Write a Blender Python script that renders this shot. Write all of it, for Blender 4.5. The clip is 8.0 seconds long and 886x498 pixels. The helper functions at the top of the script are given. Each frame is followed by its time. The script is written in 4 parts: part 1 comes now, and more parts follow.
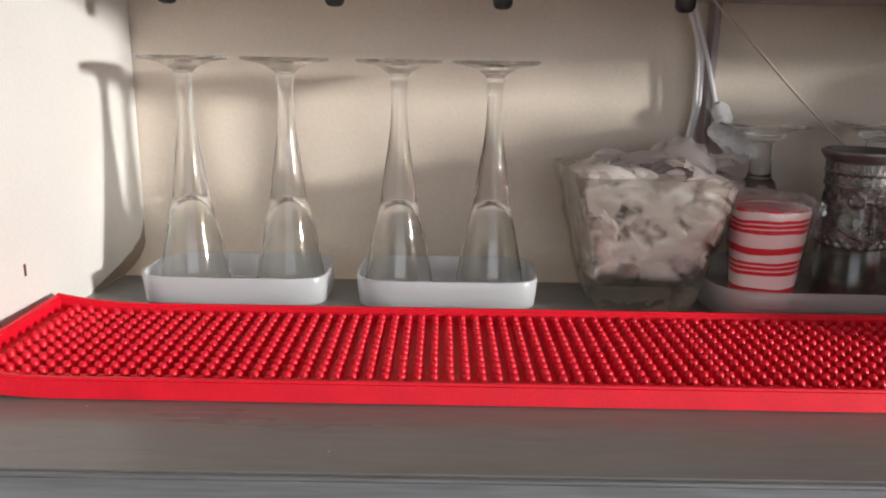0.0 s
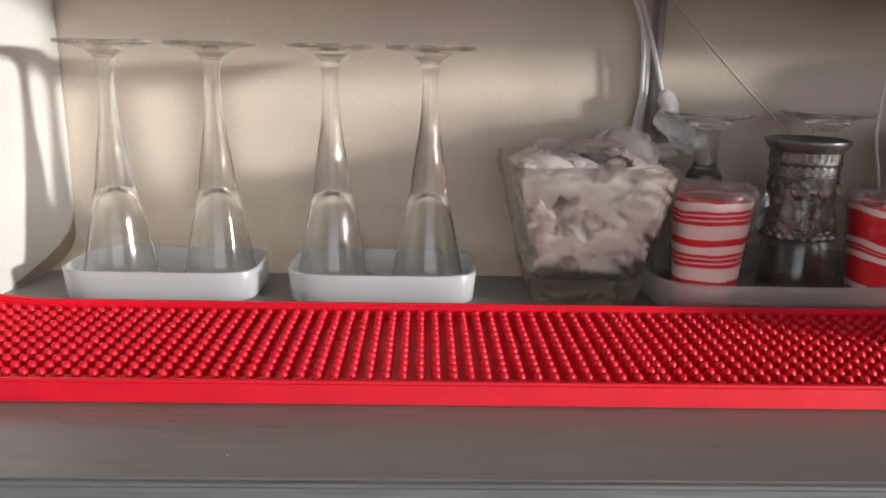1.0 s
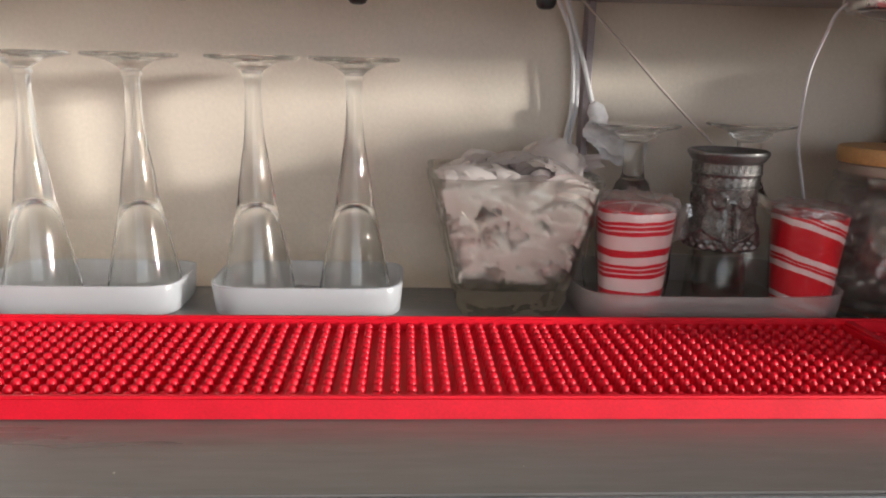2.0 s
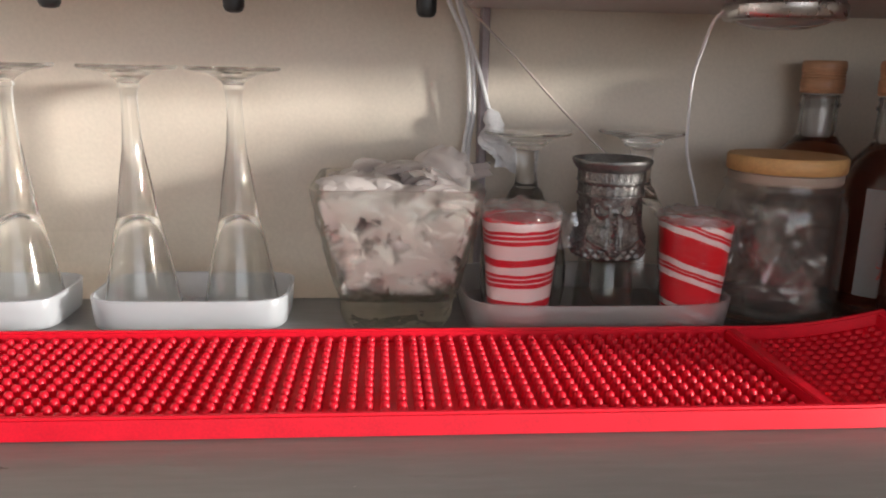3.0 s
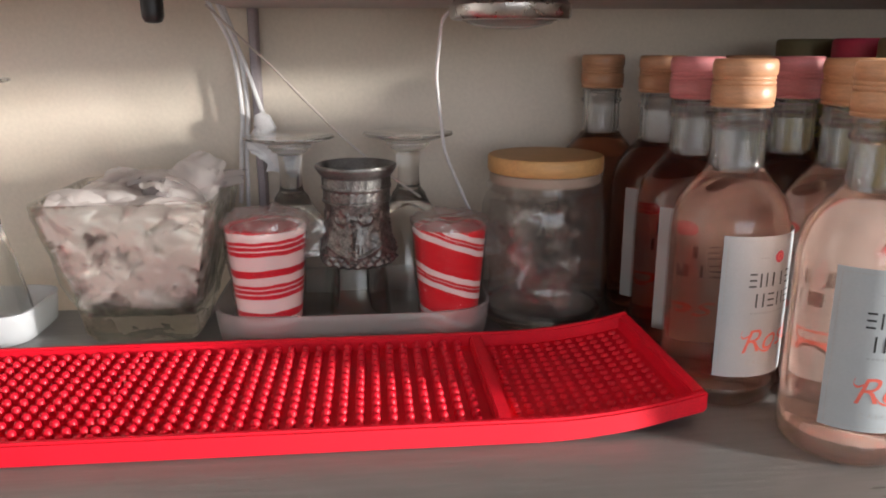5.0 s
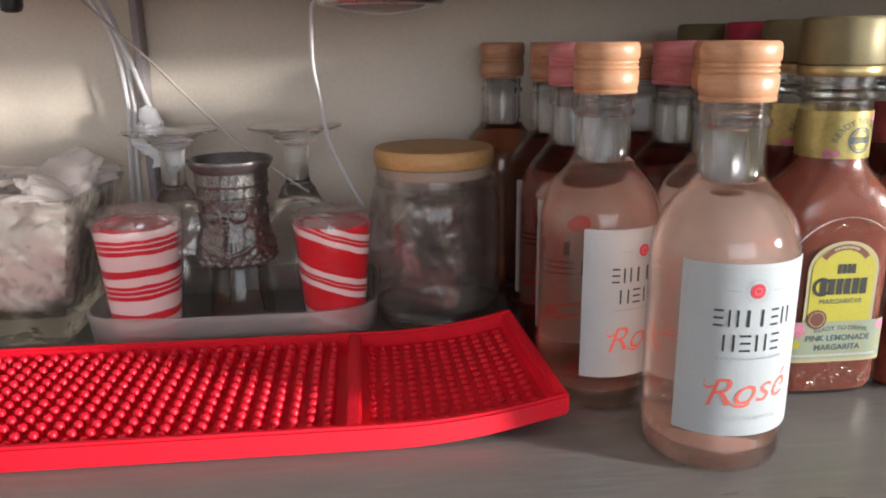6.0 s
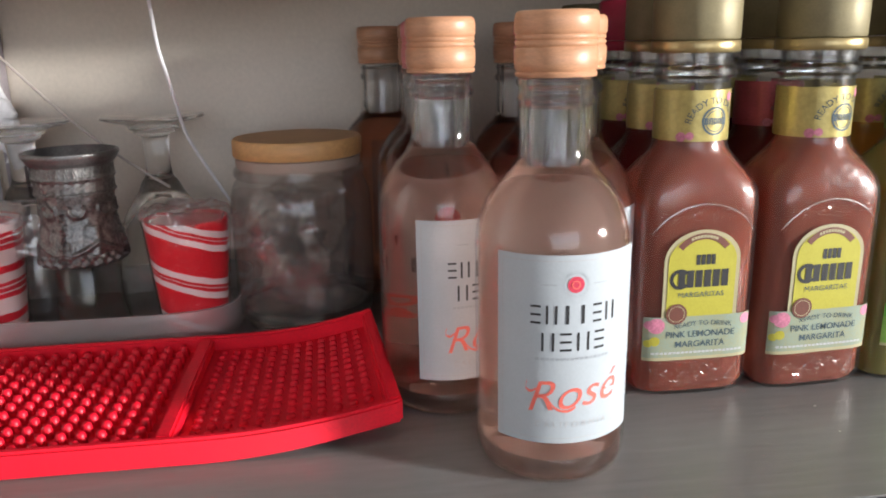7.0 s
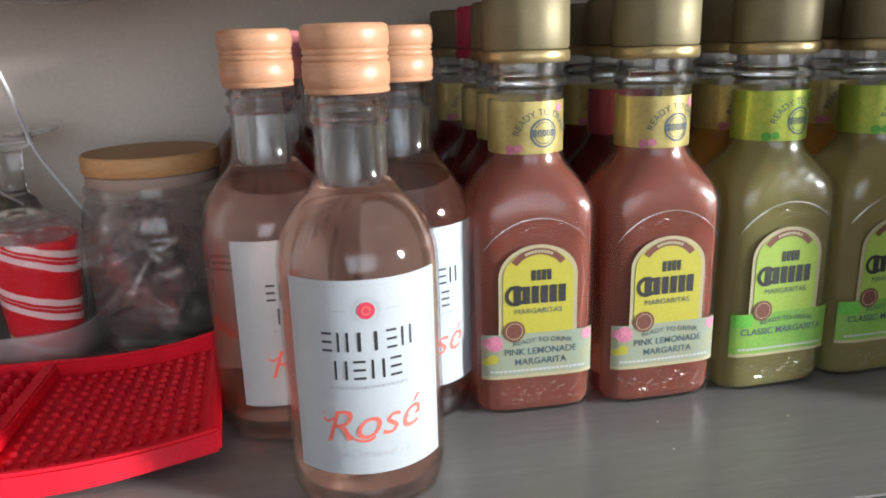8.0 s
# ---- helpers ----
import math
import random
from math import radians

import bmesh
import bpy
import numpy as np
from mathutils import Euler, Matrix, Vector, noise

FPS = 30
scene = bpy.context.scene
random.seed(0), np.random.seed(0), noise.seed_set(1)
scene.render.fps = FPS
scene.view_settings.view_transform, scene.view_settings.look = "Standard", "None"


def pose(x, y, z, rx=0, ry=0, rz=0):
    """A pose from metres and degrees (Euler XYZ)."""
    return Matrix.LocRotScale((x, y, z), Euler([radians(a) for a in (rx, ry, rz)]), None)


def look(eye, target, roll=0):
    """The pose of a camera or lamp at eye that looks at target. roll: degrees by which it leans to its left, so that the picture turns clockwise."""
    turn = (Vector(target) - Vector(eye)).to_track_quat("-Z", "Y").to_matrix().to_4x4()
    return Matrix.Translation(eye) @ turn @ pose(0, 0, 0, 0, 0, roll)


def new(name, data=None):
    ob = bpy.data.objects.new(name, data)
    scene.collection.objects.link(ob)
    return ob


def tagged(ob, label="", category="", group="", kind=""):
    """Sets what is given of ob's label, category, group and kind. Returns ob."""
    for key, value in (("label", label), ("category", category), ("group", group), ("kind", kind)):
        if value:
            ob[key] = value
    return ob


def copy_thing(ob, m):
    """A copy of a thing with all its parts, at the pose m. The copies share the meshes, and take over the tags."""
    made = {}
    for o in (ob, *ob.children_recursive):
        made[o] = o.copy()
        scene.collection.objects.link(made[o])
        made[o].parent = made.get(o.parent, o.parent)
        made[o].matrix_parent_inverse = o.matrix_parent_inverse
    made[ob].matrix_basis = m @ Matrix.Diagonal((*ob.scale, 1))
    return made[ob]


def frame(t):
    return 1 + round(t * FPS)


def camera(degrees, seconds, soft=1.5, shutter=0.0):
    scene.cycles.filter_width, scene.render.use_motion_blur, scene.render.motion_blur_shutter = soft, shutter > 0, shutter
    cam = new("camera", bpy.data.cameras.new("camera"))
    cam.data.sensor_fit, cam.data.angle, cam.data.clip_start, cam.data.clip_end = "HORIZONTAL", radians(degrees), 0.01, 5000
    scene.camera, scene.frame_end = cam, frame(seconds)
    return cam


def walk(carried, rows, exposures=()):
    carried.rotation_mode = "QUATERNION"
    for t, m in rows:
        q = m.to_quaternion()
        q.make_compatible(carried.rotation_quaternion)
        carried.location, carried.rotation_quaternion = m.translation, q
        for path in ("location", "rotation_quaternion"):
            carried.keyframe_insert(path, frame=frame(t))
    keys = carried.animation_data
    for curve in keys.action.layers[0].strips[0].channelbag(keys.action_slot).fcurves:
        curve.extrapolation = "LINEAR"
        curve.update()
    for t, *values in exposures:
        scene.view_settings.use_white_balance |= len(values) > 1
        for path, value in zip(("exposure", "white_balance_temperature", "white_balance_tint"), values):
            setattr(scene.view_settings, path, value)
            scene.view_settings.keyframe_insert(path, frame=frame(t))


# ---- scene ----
cam = camera(60.5, 8.0, soft=1.9)
METRES, EYE, TILT, LEAN, TURN = 0.515, 0.166, -14.0, -1.0, 0.0
ROWS = [
    (0.0, 0.0, 0.0, 0.0, -0.0, 0.0, -0.0),
    (0.5, 0.0325, 0.0201, -0.0048, -0.58, -0.15, 0.06),
    (1.0, 0.0624, 0.0335, -0.0034, -1.28, -0.37, 0.15),
    (2.5, 0.1832, 0.0379, -0.0042, -3.67, 0.82, 0.64),
    (3.0, 0.2536, 0.0383, 0.0084, -4.3, 0.47, 0.95),
    (3.5, 0.3335, 0.0336, 0.019, -4.63, 0.14, 1.36),
    (4.0, 0.4141, 0.0278, 0.0306, -4.7, -0.27, 1.71),
    (4.5, 0.4918, 0.0279, 0.0368, -4.73, -0.78, 2.06),
    (6.0, 0.7026, 0.059, 0.0287, -5.23, -1.41, 2.99),
    (6.5, 0.7729, 0.0809, 0.0207, -5.79, -1.48, 3.34),
    (7.0, 0.8435, 0.1001, 0.0147, -6.51, -1.54, 3.77),
    (7.5, 0.9159, 0.1065, 0.0192, -7.42, -1.76, 4.26),
    (8.0, 0.9751, 0.107, 0.0223, -8.34, -1.83, 4.78),
]
walk(cam, [(t, pose(0, 0, EYE, TILT, LEAN, TURN) @ pose(METRES * x, METRES * y, METRES * z, 90 + pitch, roll, yaw)) for t, x, y, z, yaw, pitch, roll in ROWS],
     exposures=[(0.0, -0.10, 6350, 10), (1.0, -0.05, 6350, 10), (2.5, 0.19, 6380, 10), (3.5, 0.37, 6400, 10), (4.5, 0.48, 6400, 10), (6.0, 0.49, 6280, 10), (7.0, 0.47, 6080, 10), (8.0, 0.45, 5900, 8)])

# ---- world and lights ----
world = bpy.data.worlds.new("world")
scene.world = world
world.use_nodes = True
sky = world.node_tree.nodes.new("ShaderNodeTexSky")
sky.sky_type, sky.sun_disc = "NISHITA", False
sky.sun_elevation, sky.sun_rotation = radians(24), radians(110)
world.node_tree.links.new(sky.outputs[0], world.node_tree.nodes["Background"].inputs[0])
world.node_tree.nodes["Background"].inputs[1].default_value = 0.12


def window_light(name, eye, target, sx, sy, power, colour, spread=180):
    data = bpy.data.lights.new(name, "AREA")
    data.shape, data.size, data.size_y, data.energy, data.color, data.spread = "RECTANGLE", sx, sy, power, colour, radians(spread)
    ob = new(name, data)
    ob.matrix_world = look(eye, target)
    return ob


# daylight in the side window; the rear window is unseen, added for soft fill
window_light("daylight_side", (3.86, -1.42, 0.68), (0.0, 0.55, 0.14), 0.34, 0.30, 32, (1.0, 0.95, 0.87), 66)
window_light("rear_fill", (0.5, -3.56, 0.62), (0.2, 0.5, 0.0), 3.2, 1.5, 31.5, (0.94, 0.925, 0.97))

# ---- materials ----


def shader(name):
    m = bpy.data.materials.new(name)
    m.use_nodes = True
    nt = m.node_tree
    return m, nt, nt.nodes["Principled BSDF"]


def surf(name, colour, rough=0.5, metal=0.0, vary=0.12, scale=60, fine=900, bump=0.05, stretch=(1, 1, 1), coat=0.0, dark=None):
    """Two scales of noise in colour, roughness and relief, in object space."""
    m, nt, p = shader(name)
    n, l = nt.nodes, nt.links
    tc, mp = n.new("ShaderNodeTexCoord"), n.new("ShaderNodeMapping")
    mp.inputs["Scale"].default_value = stretch
    l.new(tc.outputs["Object"], mp.inputs[0])
    big, small = n.new("ShaderNodeTexNoise"), n.new("ShaderNodeTexNoise")
    big.inputs["Scale"].default_value, small.inputs["Scale"].default_value = scale, fine
    big.inputs["Detail"].default_value = small.inputs["Detail"].default_value = 5
    l.new(mp.outputs[0], big.inputs[0]), l.new(mp.outputs[0], small.inputs[0])
    add = n.new("ShaderNodeMath")
    add.operation = "ADD"
    l.new(big.outputs[0], add.inputs[0]), l.new(small.outputs[0], add.inputs[1])
    ramp = n.new("ShaderNodeMapRange")
    ramp.inputs[1].default_value, ramp.inputs[2].default_value = 0.6, 1.4
    l.new(add.outputs[0], ramp.inputs[0])
    mix = n.new("ShaderNodeMix")
    mix.data_type = "RGBA"
    low = dark or [c * (1 - 2 * vary) for c in colour]
    mix.inputs[6].default_value = (*low, 1)
    mix.inputs[7].default_value = (*[min(1, c * (1 + vary)) for c in colour], 1)
    l.new(ramp.outputs[0], mix.inputs[0])
    l.new(mix.outputs[2], p.inputs["Base Color"])
    p.inputs["Metallic"].default_value = metal
    rr = n.new("ShaderNodeMapRange")
    rr.inputs[3].default_value, rr.inputs[4].default_value = max(0.03, rough - 0.08), min(1, rough + 0.1)
    l.new(big.outputs[0], rr.inputs[0])
    l.new(rr.outputs[0], p.inputs["Roughness"])
    b = n.new("ShaderNodeBump")
    b.inputs["Strength"].default_value, b.inputs["Distance"].default_value = bump, 0.002
    l.new(add.outputs[0], b.inputs["Height"])
    l.new(b.outputs[0], p.inputs["Normal"])
    p.inputs["Coat Weight"].default_value = coat
    return m


def solid_glass(name, colour, ior=1.45, rough=0.02, bump=0.0, scale=200):
    m, nt, p = shader(name)
    p.inputs["Base Color"].default_value = (*colour, 1)
    p.inputs["Transmission Weight"].default_value, p.inputs["IOR"].default_value = 1.0, ior
    p.inputs["Roughness"].default_value = rough
    if bump:
        t, b = nt.nodes.new("ShaderNodeTexNoise"), nt.nodes.new("ShaderNodeBump")
        tc = nt.nodes.new("ShaderNodeTexCoord")
        nt.links.new(tc.outputs["Object"], t.inputs[0])
        t.inputs["Scale"].default_value, t.inputs["Detail"].default_value = scale, 1
        b.inputs["Strength"].default_value, b.inputs["Distance"].default_value = bump, 0.004
        nt.links.new(t.outputs[0], b.inputs["Height"]), nt.links.new(b.outputs[0], p.inputs["Normal"])
    return m


def thin_film(name, tint, gloss=0.06, rough=0.04, haze=0.0, haze_colour=(0.9, 0.9, 0.9), bump=0.0, scale=120, edge=0.8, coords="Object"):
    """A thin clear skin: see-through, glossier at grazing angles, with a share of milky haze."""
    m, nt, p = shader(name)
    n, l = nt.nodes, nt.links
    n.remove(p)
    out = n["Material Output"]
    clear, shine, lw = n.new("ShaderNodeBsdfTransparent"), n.new("ShaderNodeBsdfGlossy"), n.new("ShaderNodeLayerWeight")
    clear.inputs[0].default_value = (*tint, 1)
    shine.inputs["Roughness"].default_value = rough
    power, rng = n.new("ShaderNodeMath"), n.new("ShaderNodeMapRange")
    power.operation, power.inputs[1].default_value = "POWER", 3.5
    lw.inputs[0].default_value = 0.5
    l.new(lw.outputs["Facing"], power.inputs[0])
    l.new(power.outputs[0], rng.inputs[0])
    rng.inputs[3].default_value, rng.inputs[4].default_value = gloss, edge
    base = clear.outputs[0]
    if haze:
        dif, tra, half, hz = (n.new("ShaderNodeBsdfDiffuse"), n.new("ShaderNodeBsdfTranslucent"), n.new("ShaderNodeMixShader"), n.new("ShaderNodeMixShader"))
        dif.inputs[0].default_value = tra.inputs[0].default_value = (*haze_colour, 1)
        l.new(dif.outputs[0], half.inputs[1]), l.new(tra.outputs[0], half.inputs[2])
        hz.inputs[0].default_value = haze
        l.new(base, hz.inputs[1]), l.new(half.outputs[0], hz.inputs[2])
        base = hz.outputs[0]
    mix = n.new("ShaderNodeMixShader")
    l.new(rng.outputs[0], mix.inputs[0])
    l.new(base, mix.inputs[1]), l.new(shine.outputs[0], mix.inputs[2])
    l.new(mix.outputs[0], out.inputs[0])
    if bump:
        t, b, tc = n.new("ShaderNodeTexNoise"), n.new("ShaderNodeBump"), n.new("ShaderNodeTexCoord")
        l.new(tc.outputs[coords], t.inputs[0])
        t.inputs["Scale"].default_value, t.inputs["Detail"].default_value = scale, 2
        b.inputs["Strength"].default_value, b.inputs["Distance"].default_value = bump, 0.004
        l.new(t.outputs[0], b.inputs["Height"])
        l.new(b.outputs[0], shine.inputs["Normal"])
    return m


def part_clear(m, nt, p, colour, share):
    """Lets a share of the light straight through, so that thin glass and clear wine do not cast solid shadows."""
    clear, mix = nt.nodes.new("ShaderNodeBsdfTransparent"), nt.nodes.new("ShaderNodeMixShader")
    clear.inputs[0].default_value = (*colour, 1)
    mix.inputs[0].default_value = share
    nt.links.new(p.outputs[0], mix.inputs[1]), nt.links.new(clear.outputs[0], mix.inputs[2])
    nt.links.new(mix.outputs[0], nt.nodes["Material Output"].inputs[0])
    return m


def liquid(name, colour, cloudy=0.0, rough=0.0, ior=1.34, scatter=0.02):
    m, nt, p = shader(name)
    if not cloudy:
        part_clear(m, nt, p, colour, 0.14)
        # a little light scattered inside the wine
        out = nt.nodes["Material Output"]
        tra, mix = nt.nodes.new("ShaderNodeBsdfTranslucent"), nt.nodes.new("ShaderNodeMixShader")
        tra.inputs[0].default_value = (*colour, 1)
        mix.inputs[0].default_value = scatter
        nt.links.new(out.inputs[0].links[0].from_socket, mix.inputs[1]), nt.links.new(tra.outputs[0], mix.inputs[2])
        nt.links.new(mix.outputs[0], out.inputs[0])
    p.inputs["Base Color"].default_value = (*colour, 1)
    p.inputs["Transmission Weight"].default_value, p.inputs["IOR"].default_value = 1.0 - cloudy, ior
    p.inputs["Roughness"].default_value = rough
    if cloudy:
        p.inputs["Subsurface Weight"].default_value = 0.6
        p.inputs["Specular IOR Level"].default_value = 0.2
        p.inputs["Subsurface Radius"].default_value = (0.02, 0.012, 0.008)
        p.inputs["Subsurface Scale"].default_value = 0.6
    return m


def striped(name, colours, stops, period, tilt, rough=0.35):
    """Bands of wax colour that climb round a candle: constant steps of a slanted height."""
    m, nt, p = shader(name)
    n, l = nt.nodes, nt.links
    tc, sep = n.new("ShaderNodeTexCoord"), n.new("ShaderNodeSeparateXYZ")
    l.new(tc.outputs["Object"], sep.inputs[0])
    noise_t, wob = n.new("ShaderNodeTexNoise"), n.new("ShaderNodeMath")
    noise_t.inputs["Scale"].default_value = 45
    l.new(tc.outputs["Object"], noise_t.inputs[0])
    wob.operation, wob.inputs[1].default_value = "MULTIPLY", 0.004
    l.new(noise_t.outputs[0], wob.inputs[0])
    slant, add, add2, div, fr = [n.new("ShaderNodeMath") for _ in range(5)]
    slant.operation, slant.inputs[1].default_value = "MULTIPLY", tilt
    l.new(sep.outputs[0], slant.inputs[0])
    l.new(slant.outputs[0], add.inputs[0]), l.new(sep.outputs[2], add.inputs[1])
    l.new(add.outputs[0], add2.inputs[0]), l.new(wob.outputs[0], add2.inputs[1])
    div.operation, div.inputs[1].default_value = "DIVIDE", period
    l.new(add2.outputs[0], div.inputs[0])
    fr.operation = "FRACT"
    l.new(div.outputs[0], fr.inputs[0])
    ramp = n.new("ShaderNodeValToRGB")
    ramp.color_ramp.interpolation = "CONSTANT"
    while len(ramp.color_ramp.elements) < len(stops):
        ramp.color_ramp.elements.new(0.5)
    for e, (pos, c) in zip(ramp.color_ramp.elements, stops):
        e.position, e.color = pos, (*colours[c], 1)
    l.new(fr.outputs[0], ramp.inputs[0])
    l.new(ramp.outputs[0], p.inputs["Base Color"])
    p.inputs["Roughness"].default_value = rough
    return m


M_WALL = surf("cream_wall_paint", (0.712, 0.630, 0.530), 0.55, vary=0.05, scale=9, fine=350, bump=0.06)
M_SIDE = surf("white_side_paint", (0.72, 0.71, 0.69), 0.45, vary=0.04, scale=12, fine=400, bump=0.04)
M_SHELF = surf("grey_painted_wood", (0.196, 0.191, 0.190), 0.30, vary=0.10, scale=26, fine=240, bump=0.10, stretch=(0.12, 1, 1))
SN = M_SHELF.node_tree
vor, lim, spk = SN.nodes.new("ShaderNodeTexVoronoi"), SN.nodes.new("ShaderNodeMath"), SN.nodes.new("ShaderNodeMix")
stc = SN.nodes.new("ShaderNodeTexCoord")
vor.inputs["Scale"].default_value = 42
lim.operation, lim.inputs[1].default_value = "LESS_THAN", 0.028
spk.data_type, spk.inputs[7].default_value = "RGBA", (0.62, 0.60, 0.57, 1)
SP = SN.nodes["Principled BSDF"]
SN.links.new(stc.outputs["Object"], vor.inputs["Vector"]), SN.links.new(vor.outputs["Distance"], lim.inputs[0])
SN.links.new(SP.inputs["Base Color"].links[0].from_socket, spk.inputs[6])
SN.links.new(lim.outputs[0], spk.inputs[0]), SN.links.new(spk.outputs[2], SP.inputs["Base Color"])
M_EDGE = surf("grey_shelf_edge_paint", (0.215, 0.225, 0.245), 0.42, vary=0.22, scale=60, fine=420, bump=0.25, stretch=(0.05, 1, 1))
M_UPPER = surf("mauve_grey_upper_paint", (0.50, 0.45, 0.43), 0.5, vary=0.06, scale=20, fine=300, bump=0.05)
M_ROOM = surf("room_plaster", (0.55, 0.53, 0.50), 0.8, vary=0.05, scale=3, fine=60, bump=0.1)
M_FLOOR = surf("room_floor_wood", (0.28, 0.19, 0.12), 0.5, vary=0.2, scale=6, fine=60, stretch=(0.1, 1, 1))
M_RED = surf("red_rubber", (0.78, 0.006, 0.026), 0.45, vary=0.10, scale=50, fine=800, bump=0.05)
M_REDPEG = surf("red_rubber_peg", (0.74, 0.006, 0.027), 0.40, vary=0.06, scale=90, fine=800, bump=0.02)
for rubber in (M_RED, M_REDPEG):
    rubber.node_tree.nodes["Principled BSDF"].inputs["Specular IOR Level"].default_value = 0.34
M_TRAY = thin_film("milky_plastic", (0.9, 0.92, 0.95), gloss=0.05, rough=0.25, haze=0.62, haze_colour=(0.93, 0.95, 0.98), edge=0.3, bump=0.05)
M_TRAYCLEAR = thin_film("frosted_plastic", (0.96, 0.95, 0.95), gloss=0.05, rough=0.3, haze=0.27, haze_colour=(0.92, 0.90, 0.90), edge=0.35, bump=0.05)
M_GLASS = solid_glass("clear_glass", (0.98, 0.99, 0.98))
part_clear(M_GLASS, M_GLASS.node_tree, M_GLASS.node_tree.nodes["Principled BSDF"], (0.97, 0.97, 0.97), 0.08)
M_BOWL = solid_glass("rippled_glass", (0.93, 0.94, 0.91), 1.47, 0.01, bump=0.40, scale=120)
part_clear(M_BOWL, M_BOWL.node_tree, M_BOWL.node_tree.nodes["Principled BSDF"], (0.97, 0.98, 0.96), 0.44)
M_JAR = thin_film("jar_glass", (0.97, 0.96, 0.95), gloss=0.05, rough=0.06, haze=0.075, haze_colour=(0.84, 0.78, 0.72), edge=0.7, bump=0.05, scale=40)
M_TUMBLER = thin_film("tumbler_glass", (0.97, 0.97, 0.96), gloss=0.025, rough=0.05, edge=0.6)
M_SKIN = thin_film("bottle_glass", (0.97, 0.97, 0.97), gloss=0.045, rough=0.07, edge=0.5, bump=0.06, scale=45)
M_SKINMARG = thin_film("moulded_bottle_glass", (0.98, 0.98, 0.97), gloss=0.04, rough=0.26, edge=0.5, bump=0.25, scale=60)
M_CELLO = thin_film("cellophane", (0.98, 0.97, 0.97), gloss=0.06, rough=0.10, haze=0.02, edge=0.6, bump=0.6, scale=150)
M_CELLOTOP = thin_film("gathered_cellophane", (0.96, 0.95, 0.95), gloss=0.16, rough=0.16, haze=0.20, haze_colour=(0.95, 0.90, 0.90), edge=0.7, bump=0.6, scale=150)
M_CELLODIM = thin_film("crumpled_film", (0.985, 0.975, 0.97), gloss=0.10, rough=0.10, haze=0.075, haze_colour=(0.92, 0.84, 0.80), edge=0.5, bump=0.15, scale=120)
M_WRAP = thin_film("candy_wrapper", (0.97, 0.95, 0.94), gloss=0.18, rough=0.12, haze=0.68, haze_colour=(1.0, 0.955, 0.945), edge=0.45, bump=0.3, scale=160)
M_CANDY = surf("white_candy", (0.95, 0.88, 0.87), 0.4, vary=0.06, scale=80, fine=400)
M_ROSE = liquid("rose_wine", (1.0, 0.73, 0.63), scatter=0.10)
# same rosé for the rear bottles, with the row's shade in its colour
M_ROSESHADE = liquid("rose_wine_row_shade", (0.92, 0.48, 0.38), scatter=0.05)
M_AMBERWINE = liquid("amber_wine", (0.88, 0.54, 0.40))
M_PINKMARG = liquid("pink_lemonade_mix", (0.66, 0.235, 0.175), 0.22, 0.10)
M_LIMEMARG = liquid("lime_mix", (0.58, 0.53, 0.22), 0.24, 0.12)
M_REDMARG = liquid("dark_red_mix", (0.20, 0.018, 0.018), 0.4, 0.1)
M_AMBERMARG = liquid("amber_mix", (0.75, 0.38, 0.08), 0.4, 0.1)
M_CAPWOOD = surf("tan_cap", (0.52, 0.27, 0.15), 0.40, vary=0.14, scale=120, fine=700, bump=0.06, stretch=(1, 1, 6))
M_CAPPINK = surf("pink_cap", (0.66, 0.23, 0.24), 0.42, vary=0.12, scale=120, fine=700, bump=0.06, stretch=(1, 1, 6))
M_CAPGOLD = surf("gold_cap", (0.205, 0.172, 0.092), 0.52, metal=0.35, vary=0.08, scale=200, fine=900, bump=0.04)
M_GOLDRING = surf("bright_gold_ring", (0.42, 0.33, 0.16), 0.34, metal=0.7, vary=0.08, scale=200, fine=900, bump=0.02)
M_CAPRED = surf("red_cap", (0.45, 0.03, 0.07), 0.4, vary=0.08, scale=200, fine=900)
M_LABEL = surf("white_paper_label", (0.40, 0.437, 0.47), 0.55, vary=0.03, scale=60, fine=900, bump=0.03)
M_INK = surf("black_ink", (0.02, 0.02, 0.022), 0.5, vary=0.1)
M_GREYINK = surf("grey_ink", (0.42, 0.42, 0.43), 0.5, vary=0.1)
M_PALEINK = surf("pale_grey_ink", (0.36, 0.39, 0.42), 0.5, vary=0.1)
M_CORAL = surf("coral_ink", (0.80, 0.16, 0.12), 0.5, vary=0.1)
M_SEAL = surf("red_seal_ink", (0.55, 0.04, 0.08), 0.5, vary=0.15)
M_YELLOW = surf("yellow_label_ink", (0.39, 0.355, 0.035), 0.5, vary=0.06)
M_LIMEINK = surf("lime_label_ink", (0.27, 0.39, 0.05), 0.5, vary=0.08)
M_GREENINK = surf("green_label_ink", (0.10, 0.36, 0.03), 0.5, vary=0.2, scale=90)
M_BROWNINK = surf("brown_label_ink", (0.14, 0.045, 0.03), 0.5, vary=0.15)
M_NAVY = surf("navy_ink", (0.05, 0.08, 0.10), 0.5, vary=0.1)
M_CREAMINK = surf("cream_ink", (0.36, 0.32, 0.19), 0.5, vary=0.05)
M_PINKINK = surf("pink_flower_ink", (0.58, 0.20, 0.30), 0.5, vary=0.2, scale=200)
M_TEALINK = surf("pale_teal_band", (0.185, 0.245, 0.21), 0.5, vary=0.12, scale=120, dark=(0.27, 0.26, 0.14))
M_LIMEBAND = surf("lime_band", (0.19, 0.31, 0.045), 0.5, vary=0.15, scale=70, dark=(0.09, 0.27, 0.03))
